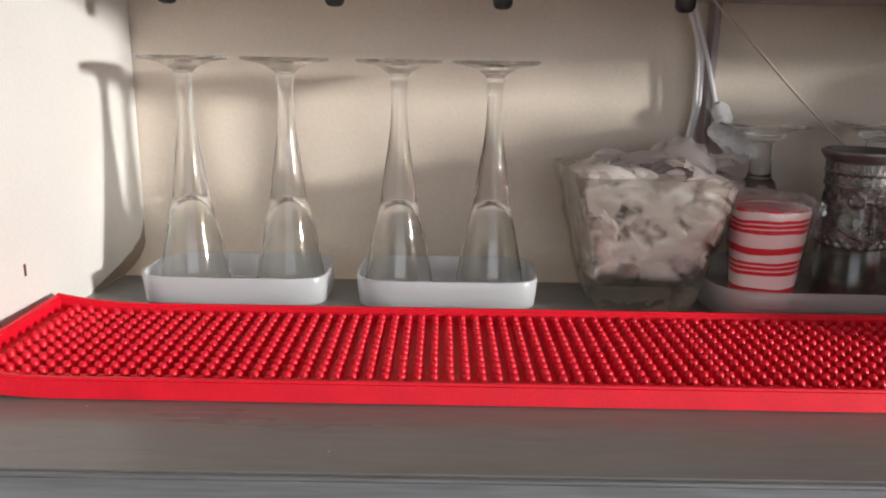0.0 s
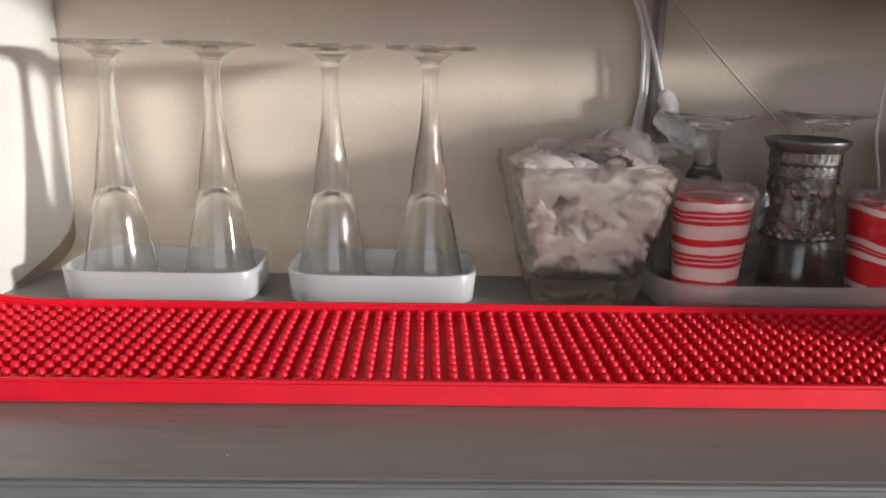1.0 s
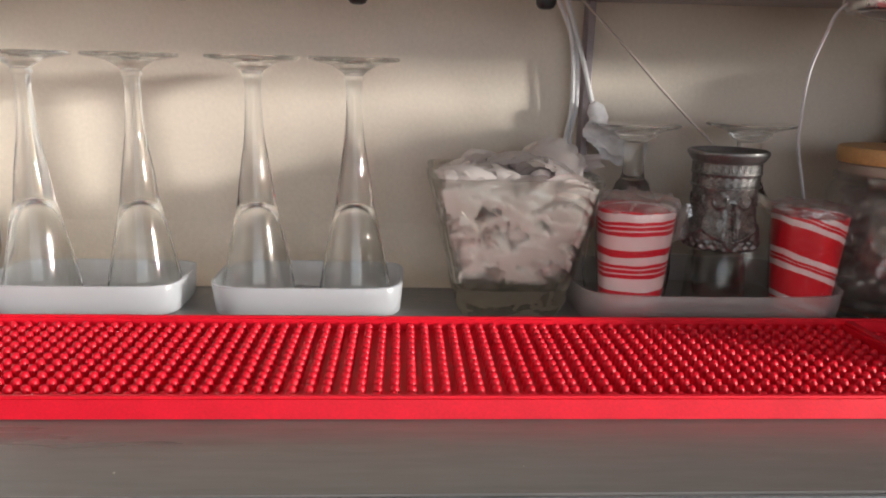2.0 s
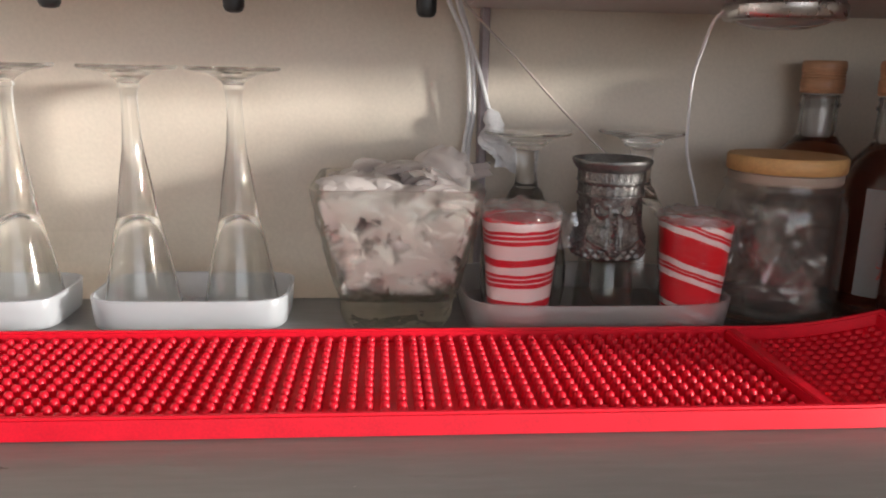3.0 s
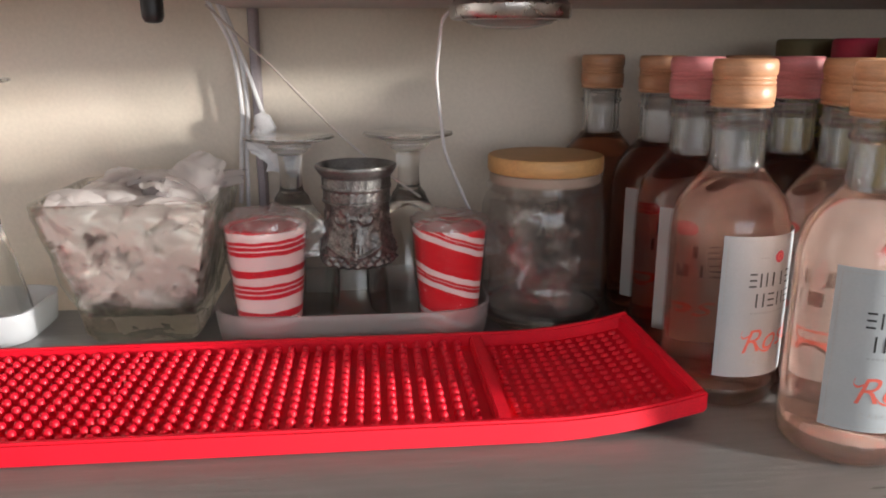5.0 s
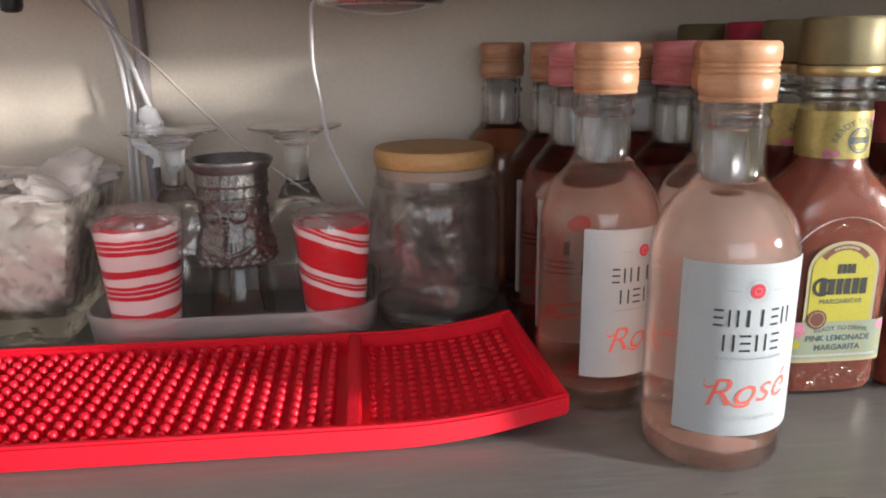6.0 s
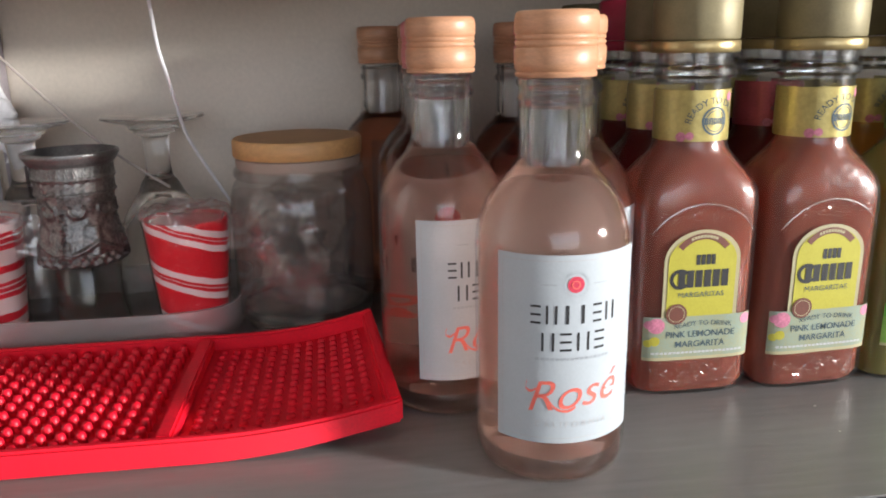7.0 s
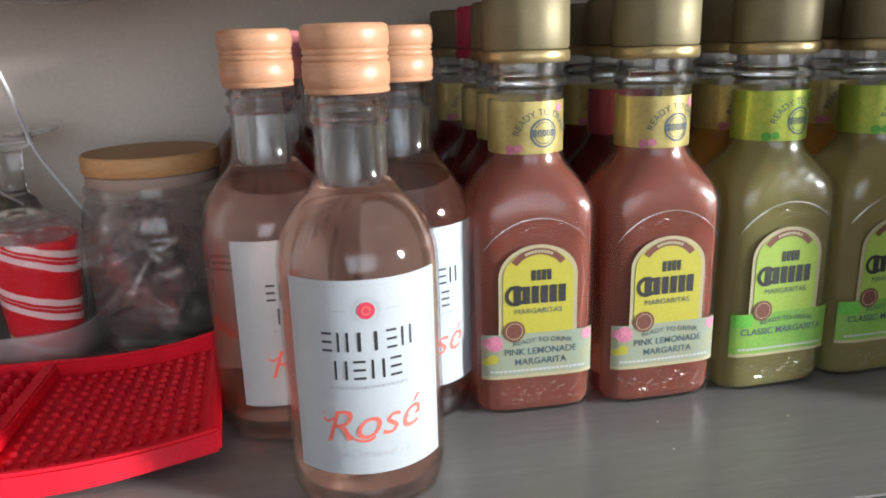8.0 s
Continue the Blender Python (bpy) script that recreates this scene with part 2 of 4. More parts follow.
M_GOLDFOIL = surf("gold_foil_label", (0.46, 0.375, 0.13), 0.32, metal=0.4, vary=0.12, scale=90, fine=500)
M_LIMEFOIL = surf("lime_foil_label", (0.42, 0.41, 0.06), 0.34, metal=0.4, vary=0.2, scale=70, fine=500, dark=(0.20, 0.36, 0.05))
M_REDFOIL = surf("red_foil_label", (0.34, 0.06, 0.08), 0.34, metal=0.4, vary=0.2, scale=90)
M_PEWTER = surf("aged_pewter", (0.21, 0.205, 0.20), 0.42, metal=0.85, vary=0.35, scale=160, fine=600, bump=0.05, dark=(0.07, 0.068, 0.065))
M_PEWTERRIM = surf("worn_pewter", (0.17, 0.168, 0.165), 0.34, metal=0.5, vary=0.25, scale=150, fine=700, bump=0.08, dark=(0.10, 0.098, 0.095))
M_LIDWOOD = surf("bamboo_lid", (0.60, 0.35, 0.14), 0.5, vary=0.12, scale=55, fine=500, bump=0.06, stretch=(0.15, 1, 1))
M_SEALRING = surf("pale_silicone", (0.40, 0.32, 0.26), 0.5, vary=0.05)
M_BLACK = surf("black_plastic", (0.012, 0.012, 0.013), 0.4, vary=0.1)
M_CORD = surf("white_cord", (0.74, 0.73, 0.74), 0.5, vary=0.08, scale=300)
M_CHROME = surf("brushed_nickel", (0.55, 0.53, 0.52), 0.28, metal=1.0, vary=0.1, scale=200)
M_LENS = thin_film("lamp_lens", (0.9, 0.9, 0.9), gloss=0.1, rough=0.1, haze=0.4)
M_REDWAX = surf("red_wax", (0.70, 0.015, 0.035), 0.4, vary=0.12, scale=150)
M_STICK = surf("pale_stick", (0.46, 0.40, 0.36), 0.35, vary=0.15, scale=90, fine=600)
M_WALLSTRIP = surf("mauve_grey_strip", (0.34, 0.295, 0.31), 0.6, vary=0.12, scale=90, fine=600)
M_BROWNPATCH = thin_film("brown_film", (0.93, 0.88, 0.80), gloss=0.02, rough=0.5, haze=0.42, haze_colour=(0.36, 0.27, 0.17), edge=0.05)
M_DASH = thin_film("embossed_glint", (0.97, 0.97, 0.97), gloss=0.20, rough=0.26, edge=0.6)
M_HEEL = solid_glass("heel_glass", (1.0, 0.93, 0.90), 1.48, 0.01, bump=0.25, scale=110)
part_clear(M_HEEL, M_HEEL.node_tree, M_HEEL.node_tree.nodes["Principled BSDF"], (1.0, 0.94, 0.91), 0.25)
M_NECK = solid_glass("neck_glass", (0.92, 0.93, 0.945), 1.45, 0.0)
part_clear(M_NECK, M_NECK.node_tree, M_NECK.node_tree.nodes["Principled BSDF"], (0.97, 0.97, 0.97), 0.15)
M_PWHITE = striped("white_striped_wax", [(0.92, 0.76, 0.76), (0.74, 0.012, 0.035)],
                   [(0.0, 0), (0.09, 1), (0.19, 0), (0.22, 1), (0.31, 0), (0.34, 1), (0.42, 0), (0.61, 1), (0.78, 0)], 0.0275, -0.05)
M_PRED = striped("red_swirled_wax", [(0.94, 0.80, 0.80), (0.76, 0.010, 0.025)],
                 [(0.0, 0), (0.13, 1), (0.20, 0), (0.215, 1), (0.28, 0), (0.41, 1)], 0.0300, 0.38)

# ---- mesh helpers ----


def part(name, bm, material, parent=None, label="", smooth=True, kind=""):
    bm.normal_update()
    data = bpy.data.meshes.new(name)
    bm.to_mesh(data)
    bm.free()
    data.materials.append(material)
    if smooth:
        for f in data.polygons:
            f.use_smooth = True
        data.set_sharp_from_angle(angle=radians(42))
    ob = new(name, data)
    ob.parent = parent
    return tagged(ob, label, kind=kind)


def thing(name, m, label, category, group="", kind=""):
    ob = new(name)
    ob.matrix_basis = m
    return tagged(ob, label, category, group, kind)


def lathe(profile, seg=40, bm=None, wave=None):
    """Turns a list of (radius, height) round the z axis; wave(angle, height) adds to the radius."""
    bm = bm or bmesh.new()
    rings = []
    for r, z in profile:
        if r < 1e-6:
            rings.append([bm.verts.new((0, 0, z))])
            continue
        ring = []
        for i in range(seg):
            a = 2 * math.pi * i / seg
            q = r + (wave(a, z) if wave else 0)
            ring.append(bm.verts.new((q * math.cos(a), q * math.sin(a), z)))
        rings.append(ring)
    for a, b in zip(rings, rings[1:]):
        for i in range(seg):
            j = (i + 1) % seg
            if len(a) == 1 and len(b) > 1:
                bm.faces.new((a[0], b[j], b[i]))
            elif len(b) == 1 and len(a) > 1:
                bm.faces.new((a[i], a[j], b[0]))
            elif len(a) > 1:
                bm.faces.new((a[i], a[j], b[j], b[i]))
    return bm


def curve_through(points, steps=6):
    """Catmull-Rom through a few (r, z) or (x, y, z) points."""
    pts = [Vector(p) for p in points]
    out = []
    for i in range(len(pts) - 1):
        p0, p1, p2, p3 = pts[max(i - 1, 0)], pts[i], pts[i + 1], pts[min(i + 2, len(pts) - 1)]
        for k in range(steps):
            t = k / steps
            out.append(0.5 * ((2 * p1) + (p2 - p0) * t + (2 * p0 - 5 * p1 + 4 * p2 - p3) * t * t + (3 * p1 - p0 - 3 * p2 + p3) * t ** 3))
    return out + [pts[-1]]


def ring_points(a, b, n, count=48):
    """A superellipse outline with half sizes a, b."""
    pts = []
    for i in range(count):
        t = 2 * math.pi * (i + 0.5) / count
        c, s = math.cos(t), math.sin(t)
        k = (abs(c) ** n + abs(s) ** n) ** (-1 / n)
        pts.append((a * k * c, b * k * s))
    return pts


def loft(sections, count=48, cap=True):
    """Skins outlines (a, b, n, z) one above another."""
    bm = bmesh.new()
    rings = [[bm.verts.new((x, y, z)) for x, y in ring_points(a, b, n, count)] for a, b, n, z in sections]
    for p, q in zip(rings, rings[1:]):
        for i in range(count):
            j = (i + 1) % count
            bm.faces.new((p[i], p[j], q[j], q[i]))
    if cap:
        bm.faces.new(rings[0][::-1])
        bm.faces.new(rings[-1])
    return bm


def box(x0, x1, y0, y1, z0, z1, bevel=0.0, bm=None):
    bm = bm or bmesh.new()
    r = bmesh.ops.create_cube(bm, size=1, matrix=Matrix.Translation(((x0 + x1) / 2, (y0 + y1) / 2, (z0 + z1) / 2)) @ Matrix.Diagonal((x1 - x0, y1 - y0, z1 - z0, 1)))
    if bevel:
        bmesh.ops.bevel(bm, geom=list({e for v in r["verts"] for e in v.link_edges}), offset=bevel, segments=2, affect="EDGES", clamp_overlap=True)
    return bm


def tube(points, radius, seg=8, bm=None):
    bm = bm or bmesh.new()
    rings = []
    for i, p in enumerate(points):
        d = (points[min(i + 1, len(points) - 1)] - points[max(i - 1, 0)]).normalized()
        side = d.cross(Vector((0.13, 1, 0.21))).normalized()
        up = side.cross(d)
        rings.append([bm.verts.new(p + radius * (math.cos(2 * math.pi * k / seg) * side + math.sin(2 * math.pi * k / seg) * up)) for k in range(seg)])
    for a, b in zip(rings, rings[1:]):
        for k in range(seg):
            bm.faces.new((a[k], a[(k + 1) % seg], b[(k + 1) % seg], b[k]))
    bm.faces.new(rings[0]), bm.faces.new(rings[-1][::-1])
    bmesh.ops.recalc_face_normals(bm, faces=bm.faces)
    return bm


def lettering(body, size, place, shear=0.0, spacing=1.0, bold=0.0):
    """The words as a filled mesh, each point set by place(u, v)."""
    data = bpy.data.curves.new("words", "FONT")
    data.body, data.size, data.shear, data.space_character, data.offset = body, size, shear, spacing, bold
    data.align_x, data.align_y = "CENTER", "CENTER"
    ob = bpy.data.objects.new("words", data)
    me = bpy.data.meshes.new_from_object(ob)
    bm = bmesh.new()
    bm.from_mesh(me)
    bpy.data.objects.remove(ob), bpy.data.curves.remove(data), bpy.data.meshes.remove(me)
    for v in bm.verts:
        v.co = place(v.co.x, v.co.y)
    return bm


def patch(u0, u1, v0, v1, place, nu=10, nv=1, bm=None):
    bm = bm or bmesh.new()
    g = [[bm.verts.new(place(u0 + (u1 - u0) * i / nu, v0 + (v1 - v0) * j / nv)) for i in range(nu + 1)] for j in range(nv + 1)]
    for j in range(nv):
        for i in range(nu):
            bm.faces.new((g[j][i], g[j][i + 1], g[j + 1][i + 1], g[j + 1][i]))
    return bm


def outline(points, place, bm=None):
    """A filled flat shape from its outline."""
    bm = bm or bmesh.new()
    c = (sum(p[0] for p in points) / len(points), sum(p[1] for p in points) / len(points))
    mid = bm.verts.new(place(*c))
    vs = [bm.verts.new(place(*p)) for p in points]
    for i in range(len(vs)):
        bm.faces.new((mid, vs[i], vs[(i + 1) % len(vs)]))
    return bm


def disc(u, v, r, place, bm=None, count=24):
    return outline([(u + r * math.cos(2 * math.pi * i / count), v + r * math.sin(2 * math.pi * i / count)) for i in range(count)], place, bm)


def hoop(u, v, r0, r1, place, a0=0, a1=360, bm=None, count=28):
    bm = bm or bmesh.new()
    pts = []
    for i in range(count + 1):
        a = radians(a0 + (a1 - a0) * i / count)
        pts.append([bm.verts.new(place(u + r * math.cos(a), v + r * math.sin(a))) for r in (r0, r1)])
    for p, q in zip(pts, pts[1:]):
        bm.faces.new((p[0], p[1], q[1], q[0]))
    return bm


def blocks(count, width, height, stroke, u, v, place, hollow=True, bm=None):
    """A row of plain upright marks that stand for a trade name."""
    bm = bm or bmesh.new()
    step = width / count
    for i in range(count):
        a, b = u - width / 2 + i * step + step * 0.10, u - width / 2 + (i + 1) * step - step * 0.10
        lo, hi = v - height / 2, v + height / 2
        if hollow:
            patch(a, a + stroke, lo, hi, place, 1, 1, bm), patch(b - stroke, b, lo, hi, place, 1, 1, bm)
            patch(a + stroke, b - stroke, hi - stroke, hi, place, 1, 1, bm)
            if i % 2 == 0:
                patch(a + stroke, b - stroke, lo, lo + stroke, place, 1, 1, bm)
        else:
            patch(a, b, lo, hi, place, 1, 1, bm)
    return bm



def marks(kinds, width, height, stroke, u, v, place, bm=None):
    """A row of plain bars for a trade name: u a pair of posts, l one post, i stacked bars."""
    bm = bm or bmesh.new()
    step = width / len(kinds)
    lo, hi = v - height / 2, v + height / 2
    for k, kind in enumerate(kinds):
        c, h = u - width / 2 + (k + 0.5) * step, step * 0.36
        if kind == "u":
            for w in (c - h, c + h - stroke):
                patch(w, w + stroke, lo, hi, place, 1, 1, bm)
        elif kind == "i":
            for w in (lo, v - stroke / 2, hi - stroke):
                patch(c - h * 0.9, c + h * 0.9, w, w + stroke, place, 1, 1, bm)
        else:
            patch(c - stroke * 0.7, c + stroke * 0.7, lo, hi, place, 1, 1, bm)
    return bm


# ---- structure ----


def wall_with_hole(name, axis, at, thick, u0, u1, v0, v1, hole, material, label):
    """An upright wall of some thickness with one rectangular opening; axis is its normal."""
    hu0, hu1, hv0, hv1 = hole
    bm = bmesh.new()
    for a, b, c, d in ((u0, hu0, v0, v1), (hu1, u1, v0, v1), (hu0, hu1, v0, hv0), (hu0, hu1, hv1, v1)):
        if axis == "x":
            box(at, at + thick, a, b, c, d, 0, bm)
        else:
            box(a, b, at, at + thick, c, d, 0, bm)
    ob = part(name, bm, material, None, label, smooth=False, kind="structure")
    return tagged(ob, category="wall")


WALL_Y, LEFT_X, UNDER_Z = 0.611, -0.268, 0.2115
def slab(name, dims, material, label, category, bevel=0.0):
    return tagged(part(name, box(*dims, bevel), material, None, label, smooth=bevel > 0, kind="structure"), category=category)


slab("wall_back", (-1.3, 3.9, WALL_Y, WALL_Y + 0.1, -1.1, 1.5), M_WALL, "cream painted back wall behind the shelf", "wall")
side = slab("wall_side_panel", (-0.03, 0.0, -0.37, 0.0, -0.06, 0.62), M_SIDE, "white painted side panel closing the shelf niche", "panel", 0.001)
side.matrix_basis = pose(-0.2415, WALL_Y - 0.002, 0, 0, 0, -3.4)
scuff = tagged(part("scuff_mark", box(-0.0002, 0.0003, -0.1665, -0.1642, 0.0340, 0.0415, 0.0002), M_BROWNINK, None, "small brown scuff on the white side panel"), category="mark")
scuff.matrix_basis = side.matrix_basis.copy()


def brown_patch_shape():
    """A ragged brown patch low on the panel, thickest in the corner."""
    edge = curve_through([(-0.003, 0.036, 0), (-0.010, 0.024, 0), (-0.024, 0.0165, 0), (-0.044, 0.0105, 0), (-0.066, 0.0060, 0), (-0.092, 0.0012, 0)], 6)
    bm, rows = bmesh.new(), []
    for k, p in enumerate(edge):
        q = p + Vector((0, 0.0022 * noise.noise(Vector((k * 0.8, 3, 0))), 0))
        rows.append([bm.verts.new((0.00035, q.x, 0.0006 + max(0.0006, q.y) * f)) for f in (0.0, 0.5, 1.0)])
    for p, q in zip(rows, rows[1:]):
        for i in range(2):
            bm.faces.new((p[i], p[i + 1], q[i + 1], q[i]))
    return bm


brown_patch = tagged(part("low_brown_patch", brown_patch_shape(), M_BROWNPATCH, None, "ragged brown patch low on the white side panel"), category="mark")
brown_patch.matrix_basis = side.matrix_basis.copy()
# out of view; added to keep side daylight off the niche's right end
slab("wall_unseen_end", (0.870, 0.900, 0.285, WALL_Y - 0.002, -0.06, 0.62), M_SIDE, "unseen white end panel added to block side light", "panel", 0.001)


def wall_cove(x0, x1):
    """The painted hollow that carries the wall over into the shelf."""
    line = [(0.5635, 0.0004), (0.5740, 0.0016), (0.5850, 0.0038), (0.5950, 0.0072), (0.6020, 0.0118), (0.6065, 0.0180), (0.6090, 0.0260), (WALL_Y - 0.0008, 0.0400), (WALL_Y - 0.0008, 0.0004)]
    bm = bmesh.new()
    ends = [[bm.verts.new((x, y, z)) for y, z in line] for x in (x0, x1)]
    for k in range(len(line)):
        j = (k + 1) % len(line)
        bm.faces.new((ends[0][k], ends[1][k], ends[1][j], ends[0][j]))
    bm.faces.new(ends[0][::-1]), bm.faces.new(ends[1])
    bmesh.ops.recalc_face_normals(bm, faces=bm.faces)
    return bm


tagged(part("wall_cove", wall_cove(-0.2430, 0.186), M_WALL, None, "cream painted hollow along the foot of the wall", kind="structure"), category="trim")
slab("wall_left", (-1.4, -1.3, -3.6, 0.69, -1.1, 1.5), M_ROOM, "plain plaster wall of the room", "wall")
wall_with_hole("wall_right", "x", 3.9, 0.1, -3.6, 0.69, -1.1, 1.5, (-1.78, -1.06, 0.38, 0.98), M_ROOM, "plain plaster wall with a small window opening")
wall_with_hole("wall_rear", "y", -3.7, 0.1, -1.3, 3.9, -1.1, 1.5, (-0.75, 2.55, -0.25, 1.35), M_ROOM, "plain plaster wall with a wide opening added for fill light")
slab("floor", (-1.4, 4.0, -3.7, 0.69, -1.2, -1.1), M_FLOOR, "brown wooden floor of the room", "floor")
slab("ceiling", (-1.4, 4.0, -3.7, 0.69, 1.5, 1.6), M_ROOM, "plain white ceiling of the room", "ceiling")

# the shelf board with its painted front edge
shelf = thing("shelf", pose(0, 0, 0), "grey painted wooden shelf board with a worn front edge", "shelf", kind="structure")
part("board", box(LEFT_X + 0.002, 0.869, 0.2815, WALL_Y - 0.002, -0.030, 0.0, 0.0), M_SHELF, shelf)
part("front_edge", box(LEFT_X + 0.002, 0.869, 0.2770, 0.2813, -0.045, -0.0006, 0.0012), M_EDGE, shelf, "blue-grey brushed paint on the front edge")
upper = thing("upper_shelf", pose(0, 0, 0), "mauve-grey upper shelf board over the bottles", "shelf", kind="structure")
part("board", box(0.190, 0.869, 0.385, WALL_Y - 0.002, UNDER_Z, UNDER_Z + 0.02, 0.001), M_UPPER, upper)
top = thing("top_shelf", pose(0, 0, 0), "cream top board that carries the hooks", "shelf", kind="structure")
part("board", box(-0.243, 0.186, 0.43, WALL_Y - 0.002, 0.226, 0.246, 0.001), M_UPPER, top)

# ---- bar mat ----
MX0, MX1, MY0, MY1, BAR = -0.2475, 0.446, 0.346, 0.466, 0.3475


def curl(x, y, z):
    """The mat's free end lifts off the shelf, its back corner most."""
    t = max(0.0, (x - 0.362) / 0.084)
    z += 0.005 * max(0.0, (-0.19 - x) / 0.052) ** 2
    back = (y - MY0) / (MY1 - MY0)
    return Vector((x + 0.003 + t * t * (0.003 - 0.010 * back), y + t * t * (0.005 - 0.021 * back), z + t * t * (0.0085 + 0.0080 * back)))


def bent_box(x0, x1, y0, y1, z0, z1, bevel=0.0012):
    bm = box(x0, x1, y0, y1, z0, z1, bevel)
    for k in range(1, 20):
        x = 0.356 + k * 0.0085 if k < 12 else -0.18 - (k - 11) * 0.007
        if x0 + 0.002 < x < x1 - 0.002:
            bmesh.ops.bisect_plane(bm, geom=bm.verts[:] + bm.edges[:] + bm.faces[:], plane_co=(x, 0, 0), plane_no=(1, 0, 0))
    for v in bm.verts:
        v.co = curl(*v.co)
    return bm


mat_ = thing("bar_mat", pose(0, 0, 0), "long red rubber bar mat with round pegs, end curled up", "mat")
RIM = 0.0045
part("base", bent_box(MX0 + RIM, MX1 - RIM, MY0 + RIM, MY1 - RIM, 0.0006, 0.003, 0), M_RED, mat_)
front = bent_box(MX0, MX1, MY0, MY0 + RIM, 0.0004, 0.0112)
for v in front.verts:
    # the outer face flares towards the shelf
    v.co.y -= (0.0014 + 0.0020 * max(0.0, min(1.0, (v.co.x + 0.05) / 0.40))) * max(0.0, min(1.0, (MY0 + 0.004 - v.co.y) / 0.003)) * (1 - min(1.0, max(0.0, v.co.z - curl(v.co.x, MY0, 0).z) / 0.0112))
part("rim", front, M_RED, mat_)
part("rim", bent_box(MX0, MX1, MY1 - RIM, MY1, 0.0004, 0.0112), M_RED, mat_)
part("rim", bent_box(MX0, MX0 + RIM, MY0 + RIM, MY1 - RIM, 0.0004, 0.0110), M_RED, mat_)
part("rim", bent_box(MX1 - RIM * 1.4, MX1, MY0 + RIM, MY1 - RIM, 0.0004, 0.0110), M_RED, mat_)
part("divider", bent_box(BAR - 0.0038, BAR + 0.0038, MY0 + RIM, MY1 - RIM, 0.003, 0.0106), M_RED, mat_)

# ---- rose bottles ----
BODY_R = 0.0307


def on_body(turn=0.0, lift=0.0003):
    def place(u, v):
        a = u / BODY_R + turn
        r = BODY_R + lift
        return Vector((r * math.sin(a), -r * math.cos(a), v))
    return place


def flourish(place):
    """The pen stroke that sweeps under and before the first letter."""
    bm = bmesh.new()
    path = curve_through([(-0.0172, 0.0452, 0), (-0.0178, 0.0425, 0), (-0.0160, 0.0412, 0), (-0.0138, 0.0424, 0)], 6)
    under = curve_through([(-0.0088, 0.0372, 0), (-0.0060, 0.0342, 0), (-0.0020, 0.0335, 0), (0.0010, 0.0350, 0)], 6)
    for line in (path, under):
        for k, (p, q) in enumerate(zip(line, line[1:])):
            w = 0.00055 - 0.00025 * abs(k / len(line) - 0.5)
            bm.faces.new([bm.verts.new(place(e.x, e.y + s)) for e, s in ((p, -w), (q, -w), (q, w), (p, w))])
    return bm


